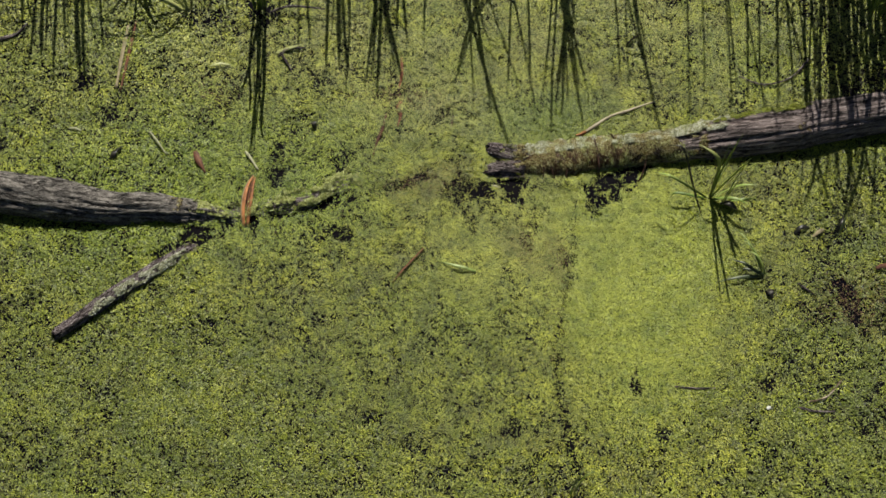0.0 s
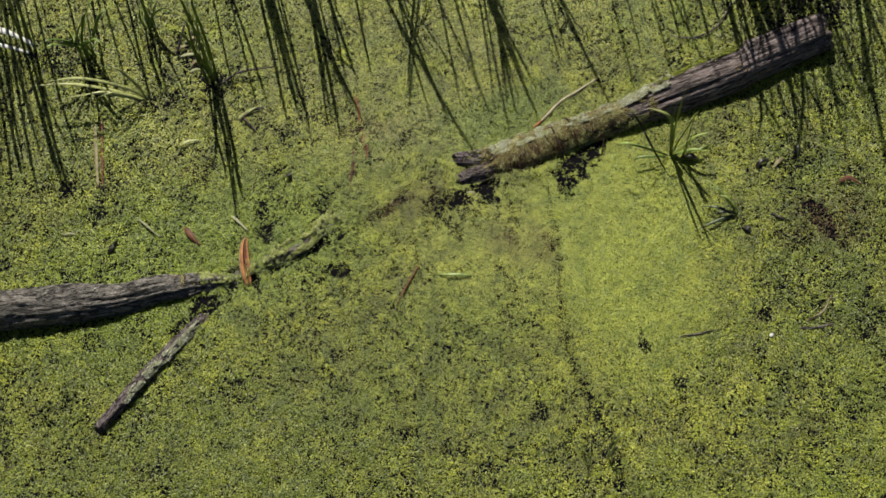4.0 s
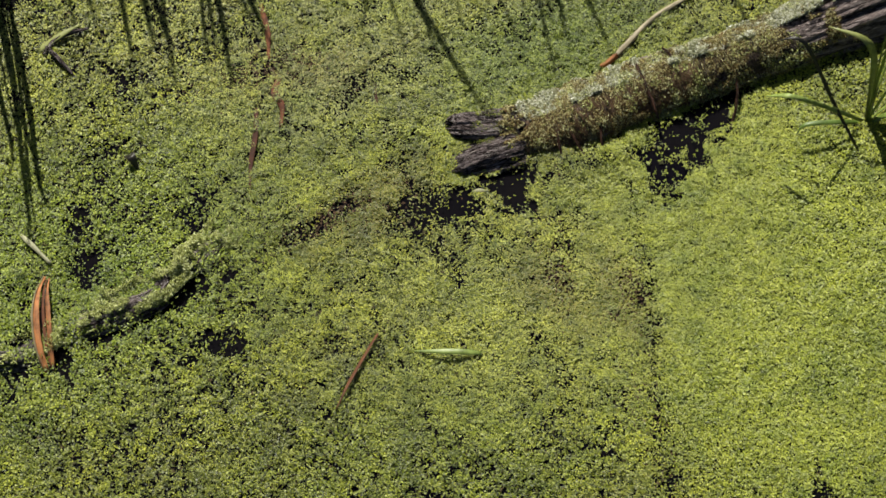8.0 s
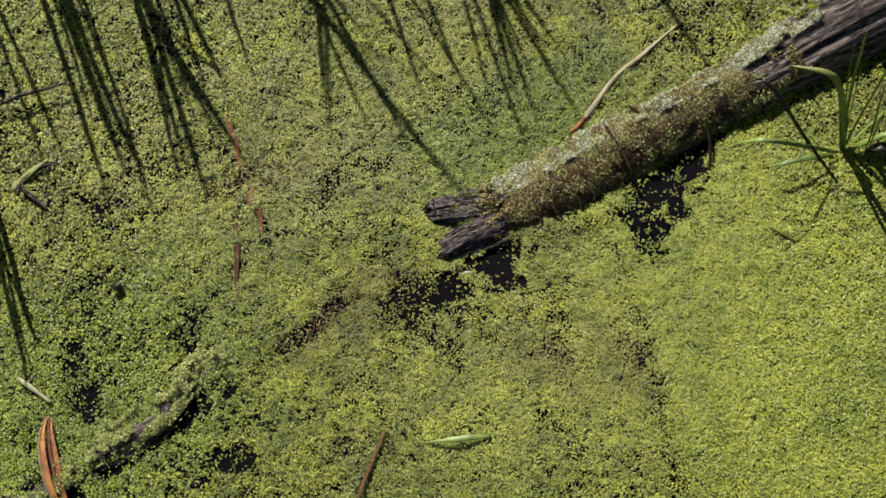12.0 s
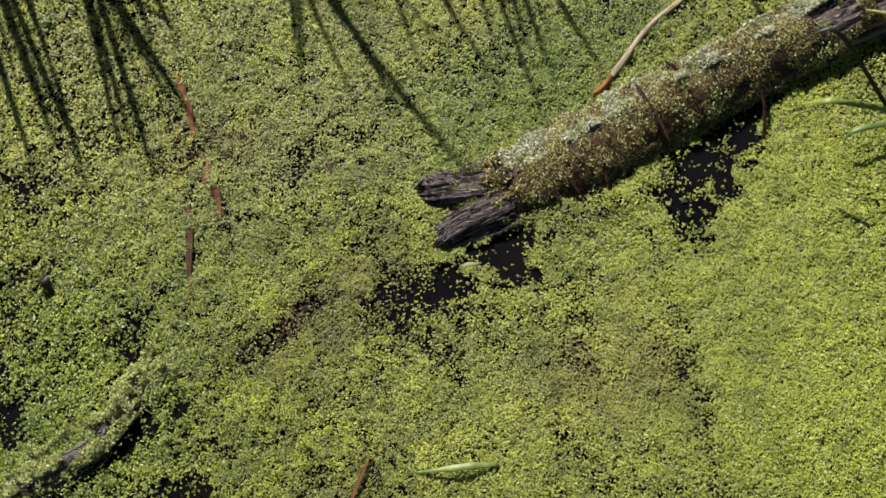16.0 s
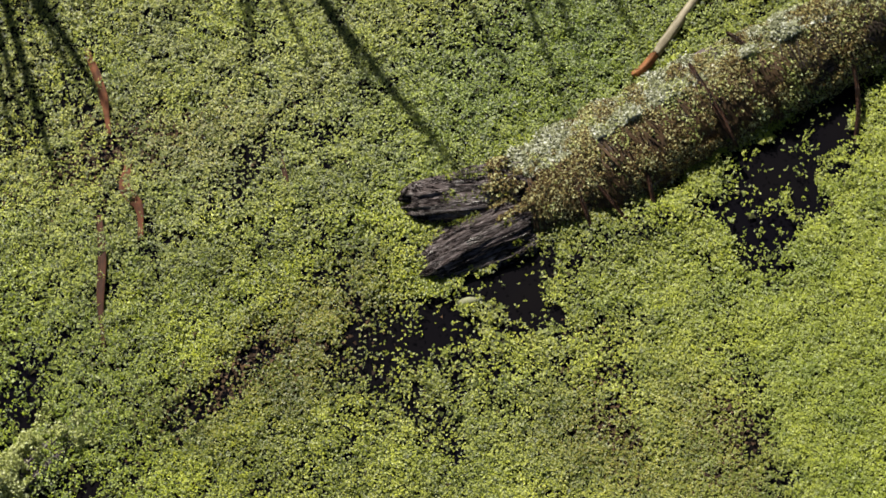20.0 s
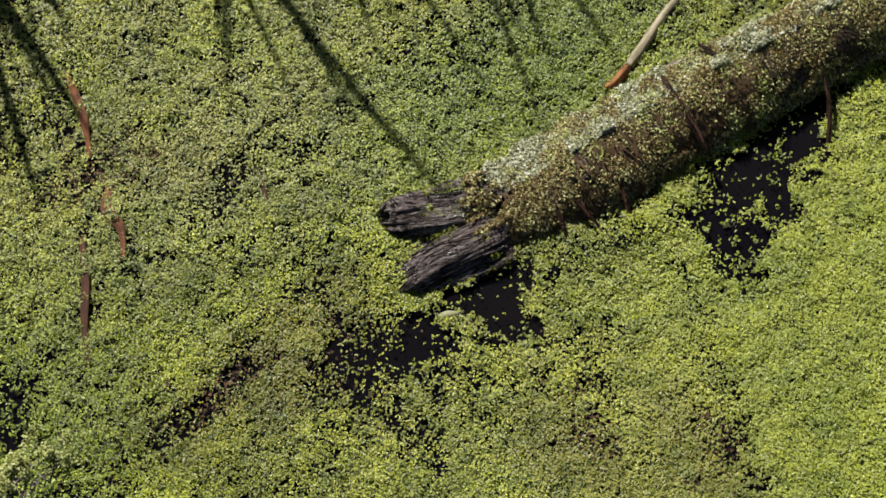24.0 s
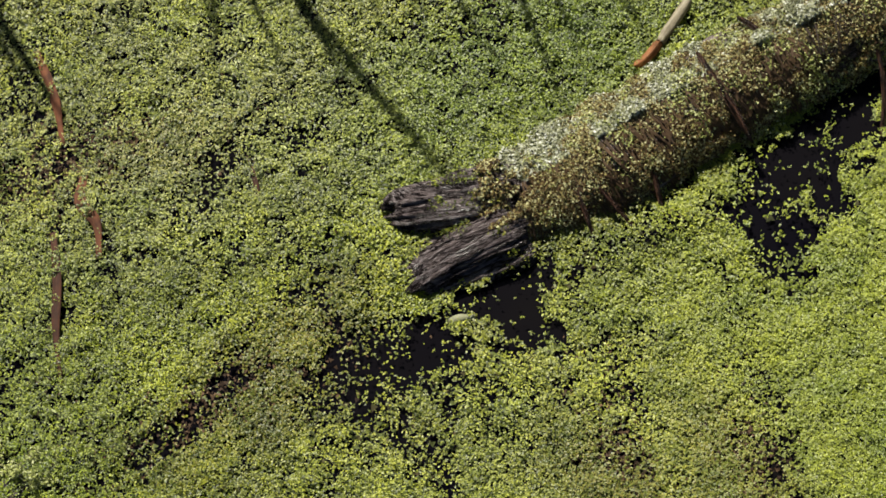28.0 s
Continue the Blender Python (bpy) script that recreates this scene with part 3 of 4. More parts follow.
def strands(name, line, rad, start, stop, count, material, parent, label, seed):
    """Thin weed strands that hang over a log's flank."""
    rng = random.Random(seed)
    verts, faces, uvs = [], [], []
    for _ in range(count):
        u = rng.uniform(start, stop)
        a0, a1 = rng.uniform(0.7, 1.7), rng.uniform(-0.1, 0.6)
        drift, w = rng.uniform(-0.02, 0.035), rng.uniform(0.0005, 0.0014)
        base = len(verts)
        for k in range(7):
            a = a0 + (a1 - a0) * k / 6
            i = min(max(int((u + drift * k / 6) * (len(line) - 1)), 1), len(line) - 2)
            tan = line[i + 1] - line[i - 1]
            tan = tan / np.linalg.norm(tan)
            side = np.cross(tan, (0, 0, 1.0))
            side /= np.linalg.norm(side)
            up = np.cross(side, tan)
            nor = side * math.cos(a) + up * math.sin(a)
            p = line[i] + nor * (rad[i] + 0.007 + 0.006 * noise.noise((u * 90, a * 3, seed)))
            verts += [p - tan * w, p + tan * w]
            uvs += [(a * rad[i], 0.0), (a * rad[i], w)]
            if k:
                q = base + 2 * k
                faces.append((q - 2, q - 1, q + 1, q))
    part(name, mesh_of(name, verts, faces, material, uvs), parent, label, "stuff")


def half_sunk_log():
    log = thing("fallen_log", "weathered bark log half sunk, its torn end mossy", "log")
    me, line, rad = trunk("trunk", [(0.300, 0.410, -0.042), (0.40, 0.416, -0.036), (0.50, 0.424, -0.028), (0.60, 0.438, -0.014), (0.70, 0.448, 0.0), (0.80, 0.4545, 0.008), (0.95, 0.471, 0.014), (1.08, 0.493, 0.016), (1.24, 0.514, 0.024), (1.48, 0.547, 0.034), (1.60, 0.574, 0.038), (1.89, 0.617, 0.045), (1.96, 0.622, 0.045)],
                          [0.066, 0.076, 0.082, 0.073, 0.067, 0.062, 0.065, 0.075, 0.086, 0.091, 0.093, 0.088, 0.084], BARK, sides=104, step=0.006, ridge=0.0048, seed=3.1, ragged=0.035, grooves=((1.85, 0.030, 0.007), (0.95, 0.012, 0.007), (1.3, 0.008, 0.005)))
    part("trunk", me, log)
    algae("duckweed", line, rad, 0.54, 0.84, 26000, DUCKWEED, log, "stranded duckweed fronds", 81, 0.28, 0.0048, 0.014, 0.64, 2.35)
    algae("algae", line, rad, 0.74, 0.79, 1500, ALGAE, log, "small yellow-green algae patch", 82, 0.35, 0.0050, 0.010, 0.70, 1.1)
    algae("algae", line, rad, 0.03, 0.62, 150000, ALGAE, log, "brown and olive algae tufts", 21, 1.35, 0.0032, 0.014, 0.56, 1.15)
    algae("duckweed", line, rad, 0.04, 0.60, 40000, STRANDED, log, "stranded duckweed fronds", 28, 1.9, 0.0032, 0.017, 0.66, 1.35)
    algae("moss", line, rad, 0.04, 0.66, 90000, PALE_MOSS, log, "pale dry moss along the crest", 25, 0.42, 0.0038, 0.016, 0.44, 2.05)
    strands("weed_strand", line, rad, 0.05, 0.40, 480, BROWN_WEED, log, "red-brown weed strands hanging over the flank", 33)
    strands("weed_strand", line, rad, 0.40, 0.53, 120, BROWN_WEED, log, "red-brown weed strands hanging over the flank", 34)
    # The torn end: two slabs of fibres with a notch between them.
    rng = random.Random(8)
    slabs = (
        ((0.178, 0.474, -0.002), (0.240, 0.455, 0.002), (0.370, 0.425, 0.000), 0.027, 0.046, (0.170, 0.290), (0.430, 0.486), 0.026),
        ((0.165, 0.356, -0.014), (0.235, 0.370, -0.008), (0.360, 0.378, -0.010), 0.032, 0.052, (0.160, 0.290), (0.330, 0.398), 0.022),
    )
    ends = []
    for p, q, r, thin, thick, xs, ys, top in slabs:
        wood = WET_WOOD
        me, spine, girth = trunk("splinter", [p, q, r], [thin, (thin + thick) / 2, thick], wood, sides=96, step=0.003, ridge=0.0055, lump=0.009, ragged=0.016, seed=p[1] * 40)
        end = part("splinter", me, log, "wet dark torn wood")
        algae("duckweed", spine, girth, 0.50, 1.0, 2500, DUCKWEED, end, "stranded duckweed fronds", 61 + len(ends), 1.3, 0.0032, 0.010, 0.90)
        algae("algae", spine, girth, 0.76, 1.0, 4000, ALGAE, end, "brown and olive algae tufts", 71 + len(ends), 1.4, 0.0040, 0.012, 0.70)
        ends.append(end)
        for k in range(13):
            y = ys[0] + (ys[1] - ys[0]) * (k + rng.random()) / 13
            x = xs[0] + 0.012 + 0.75 * (xs[1] - xs[0]) * rng.random()
            z = top * (1 - (2 * (y - ys[0]) / (ys[1] - ys[0]) - 1) ** 2) + rng.uniform(-0.008, 0.001)
            fat = rng.uniform(0.0025, 0.006)
            slant = 0.14 * (0.415 - y) + rng.uniform(-0.012, 0.012)
            me, _, _ = trunk("splinter", [(x, y, z - 0.006), (x + 0.05, y + slant * 0.5, z + 0.004), (x + rng.uniform(0.09, 0.14), y + slant, z)], [fat * 0.8, fat, fat * 1.2], wood, sides=14, step=0.004, ridge=0.0035, lump=0.004, ragged=0.014, seed=k * 1.7 + p[1] * 9)
            part("splinter", me, log, "wet dark torn wood")


def grey_log():
    log = thing("fallen_log", "bare grey cracked log lying in duckweed", "log")
    me, line, rad = trunk("trunk", [(-2.979, 0.395, 0.03), (-2.168, 0.290, 0.03), (-1.87, 0.248, 0.030), (-1.63, 0.214, 0.026), (-1.39, 0.182, 0.018), (-1.15, 0.180, 0.008), (-1.03, 0.168, -0.006), (-0.93, 0.152, -0.012), (-0.84, 0.137, -0.016)],
                          [0.10, 0.095, 0.091, 0.085, 0.066, 0.061, 0.048, 0.036, 0.024], GREY_WOOD, sides=88, step=0.007, ridge=0.0048, seed=11.7, ragged=0.03, grooves=((1.2, 0.009, 0.006), (0.6, 0.012, 0.007), (1.85, 0.008, 0.006)))
    part("trunk", me, log)
    algae("moss", line, rad, 0.70, 0.99, 26000, STRANDED, log, "pale yellow-green moss at the sinking end", 31, 0.7, 0.0042, 0.012, 0.74, 1.9)
    algae("algae", line, rad, 0.62, 0.69, 900, ALGAE, log, "small yellow-green algae patch", 36, 0.5)


def sunken_log():
    log = thing("sunken_log", "sunken log with wet bark showing through duckweed", "log")
    pts = [(p[0], p[1], z) for p, z in zip(SUNK_LINE[::9], (-0.030, -0.020, -0.016, -0.020, -0.022, -0.028, -0.045))]
    me, line, rad = trunk("trunk", pts, [0.030, 0.036, 0.040, 0.042, 0.042, 0.040, 0.036], WET_WOOD, sides=48, step=0.006, ridge=0.006, lump=0.012, seed=17.0)
    part("trunk", me, log)
    algae("duckweed", line, rad, 0.05, 0.97, 60000, STRANDED, log, "pale stranded duckweed fronds", 44, 1.0, 0.0036, 0.030, 0.74, 1.9)


def broken_branch():
    log = thing("broken_branch", "dark broken branch with pale moss on top", "branch")
    me, line, rad = trunk("branch", [(-1.028, 0.026, -0.03), (-1.191, -0.092, -0.006), (-1.313, -0.174, 0.006), (-1.450, -0.283, 0.012), (-1.609, -0.406, 0.016)],
                          [0.036, 0.035, 0.034, 0.031, 0.024], WET_WOOD, sides=36, step=0.006, ridge=0.004, lump=0.007, seed=23.0, ragged=0.015)
    part("branch", me, log)
    algae("moss", line, rad, 0.08, 0.8, 12000, PALE_MOSS, log, "pale moss", 51, 0.5, 0.0050, 0.012, 0.58, 2.0)
    me, _, _ = trunk("stub", [(-1.338, -0.196, 0.0), (-1.329, -0.224, 0.004), (-1.322, -0.247, 0.002)], [0.012, 0.010, 0.007], WET_WOOD, sides=16, step=0.005, ridge=0.002, lump=0.002, seed=2.0, ragged=0.004)
    part("stub", me, log)


half_sunk_log(), grey_log(), sunken_log(), broken_branch()


# ---- reeds ----
def reed_clump(x, y, height, blades, spread, rng, label="tall green reed clump standing in the pond", width=0.014, lean=0.09):
    clump = thing("reed_clump", label, "reeds", (x, y, -0.01), "reeds along the pond")
    for i in range(blades):
        bx, by = rng.uniform(-spread, spread), rng.uniform(-spread, spread)
        h = height * (1.0 if i == 0 else rng.uniform(0.74, 1.0))
        lx, ly = rng.gauss(0, lean) * h, rng.gauss(0, lean * 0.6) * h
        bend = rng.uniform(-0.06, 0.08) * h
        pts = [(bx, by, 0), (bx + lx * 0.3, by + ly * 0.3, h * 0.4), (bx + lx * 0.65, by + ly * 0.65, h * 0.75), (bx + lx + bend, by + ly, h)]
        part("blade", ribbon("blade", pts, width * rng.uniform(0.3, 1.15), REED, 9, 0.3, rng.uniform(0, 3.1), 0.0014, taper=4.0), clump)


def lone_reeds(rng):
    """Single reeds, each by the place where its shadow ends and a place further back on it, and its width."""
    lines = [
        (-0.502, 0.877, -0.502, 1.39, 14), (-0.444, 0.916, -0.463, 1.373, 20), (-0.406, 0.87, -0.43, 1.358, 15), (-0.416, 0.76, -0.418, 1.251, 9), (-0.332, 0.83, -0.306, 1.303, 12), (-0.283, 0.76, -0.272, 1.237, 16),
        (-0.305, 0.86, -0.29, 1.237, 12), (-0.169, 0.84, -0.251, 1.244, 14), (-0.20, 0.889, -0.235, 1.10, 12), (-0.150, 1.03, -0.171, 1.242, 14), (-0.20, 1.05, -0.19, 1.25, 12), (-0.08, 1.06, -0.074, 1.2, 11),
        (0.033, 0.80, 0.075, 0.928, 11), (0.06, 0.92, 0.12, 1.10, 12), (0.210, 0.70, 0.175, 0.98, 13), (0.133, 0.776, 0.132, 0.94, 9), (0.276, 0.78, 0.288, 1.036, 9), (0.343, 0.77, 0.244, 1.056, 8), (0.304, 0.45, 0.236, 0.724, 13),
        (0.375, 0.82, 0.37, 1.0, 11), (0.409, 0.622, 0.378, 0.784, 8), (0.426, 0.79, 0.438, 0.97, 9), (0.458, 0.55, 0.472, 0.739, 9), (0.505, 0.637, 0.519, 0.933, 12), (0.479, 0.72, 0.511, 0.936, 14), (0.535, 0.74, 0.53, 0.93, 10),
        (0.604, 0.587, 0.557, 0.916, 12), (0.625, 0.77, 0.606, 0.894, 10), (0.585, 0.82, 0.575, 0.92, 12), (0.942, 0.53, 0.908, 0.759, 14), (0.90, 0.80, 0.87, 0.95, 9), (1.048, 0.60, 1.049, 0.695, 8), (0.76, 0.84, 0.75, 1.0, 8), (0.80, 0.80, 0.80, 1.0, 6),
        (-1.523, 0.80, -1.561, 1.333, 15), (-1.665, 0.83, -1.661, 1.24, 14), (-1.78, 0.89, -1.779, 1.352, 12), (-1.453, 0.98, -1.482, 1.365, 11), (-1.566, 0.91, -1.595, 1.392, 14), (-0.91, 1.142, -0.972, 1.408, 9),
        (-1.085, 1.053, -1.10, 1.543, 11), (-0.999, 1.182, -1.016, 1.504, 9), (-1.092, 1.303, -1.147, 1.622, 9), (-1.27, 1.196, -1.263, 1.549, 12), (1.595, 0.19, 1.619, 0.465, 11), (1.721, 0.19, 1.725, 0.484, 14),
        (1.784, 0.09, 1.83, 0.50, 12), (1.866, 0.07, 1.904, 0.441, 13), (1.956, 0.13, 1.959, 0.454, 9), (2.004, 0.15, 2.069, 0.542, 10), (2.016, -0.08, 2.099, 0.609, 18), (1.653, 0.12, 1.672, 0.467, 10), (1.43, 0.35, 1.417, 0.444, 9),
        (1.114, 0.70, 1.113, 0.981, 6), (1.229, 0.64, 1.216, 1.043, 8), (1.30, 0.72, 1.308, 1.02, 9), (1.426, 0.66, 1.436, 0.989, 12), (1.587, 0.69, 1.533, 0.965, 9), (1.68, 0.65, 1.68, 0.929, 14), (1.72, 0.61, 1.727, 0.918, 12), (1.845, 0.65, 1.811, 0.897, 12),
        (1.26, 0.80, 1.25, 1.04, 8), (1.36, 0.82, 1.37, 1.0, 9), (1.50, 0.72, 1.49, 0.98, 11), (1.62, 0.60, 1.60, 0.95, 11), (1.76, 0.55, 1.77, 0.92, 11), (-1.72, 0.95, -1.73, 1.3, 15), (-1.62, 1.0, -1.64, 1.35, 12), (-1.35, 1.2, -1.36, 1.5, 9), (-1.18, 1.25, -1.2, 1.55, 9),
        (-0.62, 0.98, -0.63, 1.3, 9), (-0.57, 1.02, -0.60, 1.3, 10), (-0.70, 1.10, -0.70, 1.4, 8),
    ]
    for x1, y1, x2, y2, wide in lines:
        y = 1.86 + 0.25 * rng.random()
        foot = x1 + (x2 - x1) / (y2 - y1) * (y - y1)
        x1 = x1 + (y - y1) * math.tan(SUN_TURN)
        h, w = (y - y1) * 1.192 + 0.10, wide * 0.00102
        clump = thing("reed_clump", "slender single green reed standing in the pond", "reeds", (foot, y, -0.01), "reeds along the pond")
        mid = 0.015 * rng.uniform(-1, 1)
        pts = [(0, 0, 0), ((x1 - foot) * 0.4 + mid, 0, h * 0.4), ((x1 - foot) * 0.75 + mid, 0, h * 0.75), (x1 - foot, 0, h)]
        part("blade", ribbon("blade", pts, w, REED, 11, 0.3, rng.uniform(-0.5, 0.5), 0.0014, taper=7.0), clump)
        if wide > 10:
            pts = [(0.02, 0.02, 0), ((x1 - foot) * 0.3 + 0.02, 0.02, h * 0.3), ((x1 - foot) * 0.5 + 0.03 + mid, 0, h * 0.6), (x1 - foot + 0.05 * rng.uniform(-1, 1), 0, h * rng.uniform(0.75, 0.86))]
            part("blade", ribbon("blade", pts, w * 0.55, REED, 9, 0.3, rng.uniform(-0.5, 0.5), 0.0014, taper=7.0), clump)


def reed_bed():
    rng = random.Random(5)
    for _ in range(22):
        reed_clump(1.60 + 0.95 * rng.random(), 1.15 + 0.75 * rng.random(), 1.1 + 0.75 * rng.random(), 6, 0.10, rng)
    for _ in range(12):
        reed_clump(-2.30 + 0.70 * rng.random(), 1.48 + 0.5 * rng.random(), 1.0 + 0.5 * rng.random(), 5, 0.10, rng)
    lone_reeds(rng)


reed_bed()


# ---- small plants ----
def tuft(name, label, x, y, tips, width, material, turn=0.4, group=""):
    """Blades that rise from one root to the tips given, each bowing over."""
    plant = thing(name, label, "plant", (x, y, 0.0), group)
    for i, (tx, ty, tz, arch) in enumerate(tips):
        a = 0.006 * (i - len(tips) / 2)
        pts = [(a, 0, -0.01), (tx * 0.22 + a, ty * 0.22, tz * 0.45 + arch * 0.5), (tx * 0.6, ty * 0.6, tz * 0.85 + arch), (tx, ty, tz)]
        part("blade", ribbon("blade", pts, width * (0.8 + 0.15 * (i % 3)), material, 14, 0.3, turn + 0.7 * i), plant)
    return plant


def sedge_beside_log():
    """Each blade: its line from the root, its width and its material."""
    plant = thing("sedge_plant", "young green sedge with a pale bent blade beside the log", "plant", (1.118, 0.236, 0.0))
    blades = (
        ([(0, 0, -0.01), (0.018, 0.026, 0.11), (0.030, 0.058, 0.20), (0.012, 0.082, 0.245), (-0.055, 0.125, 0.255)], 0.017, PALE_BLADE), ([(0, 0, -0.01), (-0.075, -0.01, 0.11), (-0.160, -0.005, 0.205), (-0.195, 0.010, 0.205), (-0.225, 0.030, 0.180)], 0.011, FRESH_BLADE),
        ([(-0.005, 0, -0.01), (-0.06, -0.012, 0.045), (-0.14, -0.005, 0.060), (-0.165, -0.012, 0.035)], 0.011, SEDGE), ([(0.006, 0, -0.01), (0.05, 0.0, 0.12), (0.105, 0.0, 0.26), (0.145, 0.005, 0.36)], 0.012, FRESH_BLADE),
        ([(0.008, 0, -0.01), (0.06, -0.01, 0.08), (0.12, -0.015, 0.15), (0.19, -0.02, 0.17)], 0.012, FRESH_BLADE), ([(0.006, -0.004, -0.01), (0.05, -0.015, 0.03), (0.11, -0.03, 0.055), (0.16, -0.05, 0.045)], 0.013, FRESH_BLADE),
        ([(0.004, 0, -0.01), (0.03, 0, 0.22), (0.06, -0.01, 0.44), (0.088, -0.025, 0.64)], 0.010, SEDGE), ([(0.010, 0, -0.01), (0.018, -0.01, 0.20), (0.03, -0.02, 0.40), (0.045, -0.03, 0.56)], 0.010, SEDGE), ([(0.012, 0.004, -0.01), (0.03, 0.0, 0.16), (0.05, -0.01, 0.32), (0.062, -0.025, 0.46)], 0.009, SEDGE),
    )
    for k, (pts, wide, material) in enumerate(blades):
        part("blade", ribbon("blade", pts, wide, material, 16, 0.3, 0.3 + 0.5 * (k % 3), taper=3.0), plant, "pale bent blade" if k == 0 else "")
    dead = [(-0.035, -0.075, 0.0), (-0.075, 0.0, 0.12), (-0.11, 0.075, 0.25), (-0.135, 0.100, 0.285), (-0.185, 0.112, 0.270)]
    part("blade", ribbon("blade", dead, 0.009, DARK_LEAF, 16, 0.3, 0.4, taper=3.0), plant, "dark withered blade")
    side = thing("sedge_plant", "small green sedge with a dark withered leaf", "plant", (1.165, 0.205, 0.0))
    for pts, wide, material in (([(0, 0, -0.01), (0.03, 0.0, 0.14), (0.055, 0.0, 0.28), (0.075, -0.01, 0.40)], 0.009, SEDGE), ([(0.004, 0, -0.01), (0.05, 0.0, 0.035), (0.10, 0.004, 0.045), (0.15, 0.02, 0.03)], 0.012, FRESH_BLADE),
                                ([(0.0, 0, 0.012), (0.035, -0.012, 0.035), (0.07, -0.03, 0.02)], 0.024, DARK_LEAF), ([(0.006, 0, -0.01), (0.025, -0.01, 0.11), (0.04, -0.02, 0.20), (0.05, -0.03, 0.27)], 0.008, SEDGE)):
        part("blade", ribbon("blade", pts, wide, material, 14, 0.3, 0.5, taper=3.0), side, "dark withered leaf" if material is DARK_LEAF else "")


sedge_beside_log()
tuft("sedge_plant", "low leaning green sedge on the duckweed", 1.342, -0.120, [(-0.125, 0.155, 0.12, 0.02), (-0.075, 0.07, 0.09, 0.03), (-0.10, 0.12, 0.10, 0.02)], 0.010, FRESH_BLADE)
# Dark blades laid along the leaning sedge's broad shadow, to deepen it.
tuft("sedge_plant", "dark low blades standing in for the sedge's shadow on the duckweed", 1.338, -0.124, [(-0.150, 0.065, 0.030, 0.02), (-0.205, -0.035, 0.012, 0.015), (-0.10, 0.02, 0.03, 0.01)], 0.015, SEDGE_SHADOW)
tuft("sedge_plant", "bleached yellow leaf bent low over the water", -1.105, 1.139, [(-0.36, 0.05, 0.10, 0.03), (-0.30, 0.03, 0.12, 0.03), (-0.52, 0.13, 0.15, 0.04), (-0.20, -0.02, 0.16, 0.02), (-0.12, 0.10, 0.22, 0.02), (-0.42, 0.09, 0.22, 0.05)], 0.013, PALE_BLADE)


def sedge_clump(x, y, height, blades, spread, seed, label):
    """A dense upright clump whose outer blades arch over."""
    rng = random.Random(seed)
    tips = []
    for _ in range(blades):
        out, way = spread * rng.random() ** 0.7, rng.uniform(0, 2 * math.pi)
        tips.append((out * math.cos(way), out * 0.7 * math.sin(way), height * rng.uniform(0.55, 1.0) * (1 - 0.5 * out / spread), 0.05 * out / spread))
    tuft("sedge_plant", label, x, y, tips, 0.014, SEDGE, 0.1 * seed)


sedge_clump(-0.79, 1.148, 1.08, 9, 0.11, 3, "upright dark green sedge clump")
sedge_clump(-1.32, 1.42, 0.62, 14, 0.24, 4, "dark green sedge clump at the reed edge")
sedge_clump(-1.02, 1.50, 0.50, 8, 0.20, 5, "small green sedge clump at the reed edge")
sedge_clump(1.86, 1.10, 0.75, 9, 0.30, 6, "green sedge clump beside the log")
tuft("grass_tuft", "thin pale green grass seedling", 0.520, -1.095, [(0.05, 0.06, 0.16, 0.0), (0.03, 0.02, 0.12, 0.0), (0.08, 0.05, 0.14, 0.01)], 0.007, FRESH_BLADE)
tuft("grass_tuft", "thin pale green grass seedling", 0.428, -1.091, [(-0.02, 0.03, 0.09, 0.0), (0.02, 0.04, 0.07, 0.0)], 0.006, FRESH_BLADE)


# ---- litter on the water ----
def strip(name, label, category, points, width, material, fold=0.3, turn=0.4, tip=0.15, parent=None):
    me = ribbon(name, points, width, material, 14, fold, turn, 0.0016, tip)
    if parent is None:
        return tagged(new(name, me), label=label, category=category)
    return part(name, me, parent, label)


husk = thing("reed_husk", "split rust-orange reed husk standing against the sunken log", "leaf")
strip("leaf_half", "", "", [(-0.832, 0.100, 0.004), (-0.838, 0.152, 0.026), (-0.832, 0.224, 0.038), (-0.818, 0.286, 0.030), (-0.798, 0.333, 0.012)], 0.017, RUST, 0.5, 0.1, 0.2, husk)
strip("leaf_half", "", "", [(-0.818, 0.101, 0.004), (-0.811, 0.161, 0.026), (-0.803, 0.224, 0.036), (-0.797, 0.286, 0.028), (-0.790, 0.327, 0.01)], 0.011, RUST, 0.5, 0.1, 0.2, husk)
strip("leaf_half", "dark inner husk", "", [(-0.826, 0.10, 0.002), (-0.824, 0.16, 0.010), (-0.816, 0.224, 0.014), (-0.806, 0.286, 0.012), (-0.795, 0.33, 0.006)], 0.020, DARK_LEAF, 0.5, 0.1, 0.2, husk)
# A thin pale strip gives the husk's left edge its highlight by colour.
strip("leaf_edge", "pale edge strip for the husk's highlight", "", [(-0.838, 0.105, 0.008), (-0.846, 0.155, 0.031), (-0.841, 0.224, 0.043), (-0.825, 0.286, 0.035), (-0.801, 0.335, 0.015)], 0.005, DRY_BLADE, 0.2, 0.1, 0.3, husk)
strip("leaf_half", "dark brown husk strip", "", [(-0.822, 0.105, 0.006), (-0.822, 0.16, 0.024), (-0.815, 0.228, 0.034), (-0.806, 0.286, 0.027), (-0.796, 0.326, 0.012)], 0.007, DARK_RUST, 0.4, 0.1, 0.3, husk)
strip("reed_stalk", "short bleached reed stalk floating on duckweed", "stalk", [(-0.838, 0.456, 0.006), (-0.813, 0.416, 0.016), (-0.780, 0.362, 0.014)], 0.011, CREAM, 0.4, 0.6, 0.6)
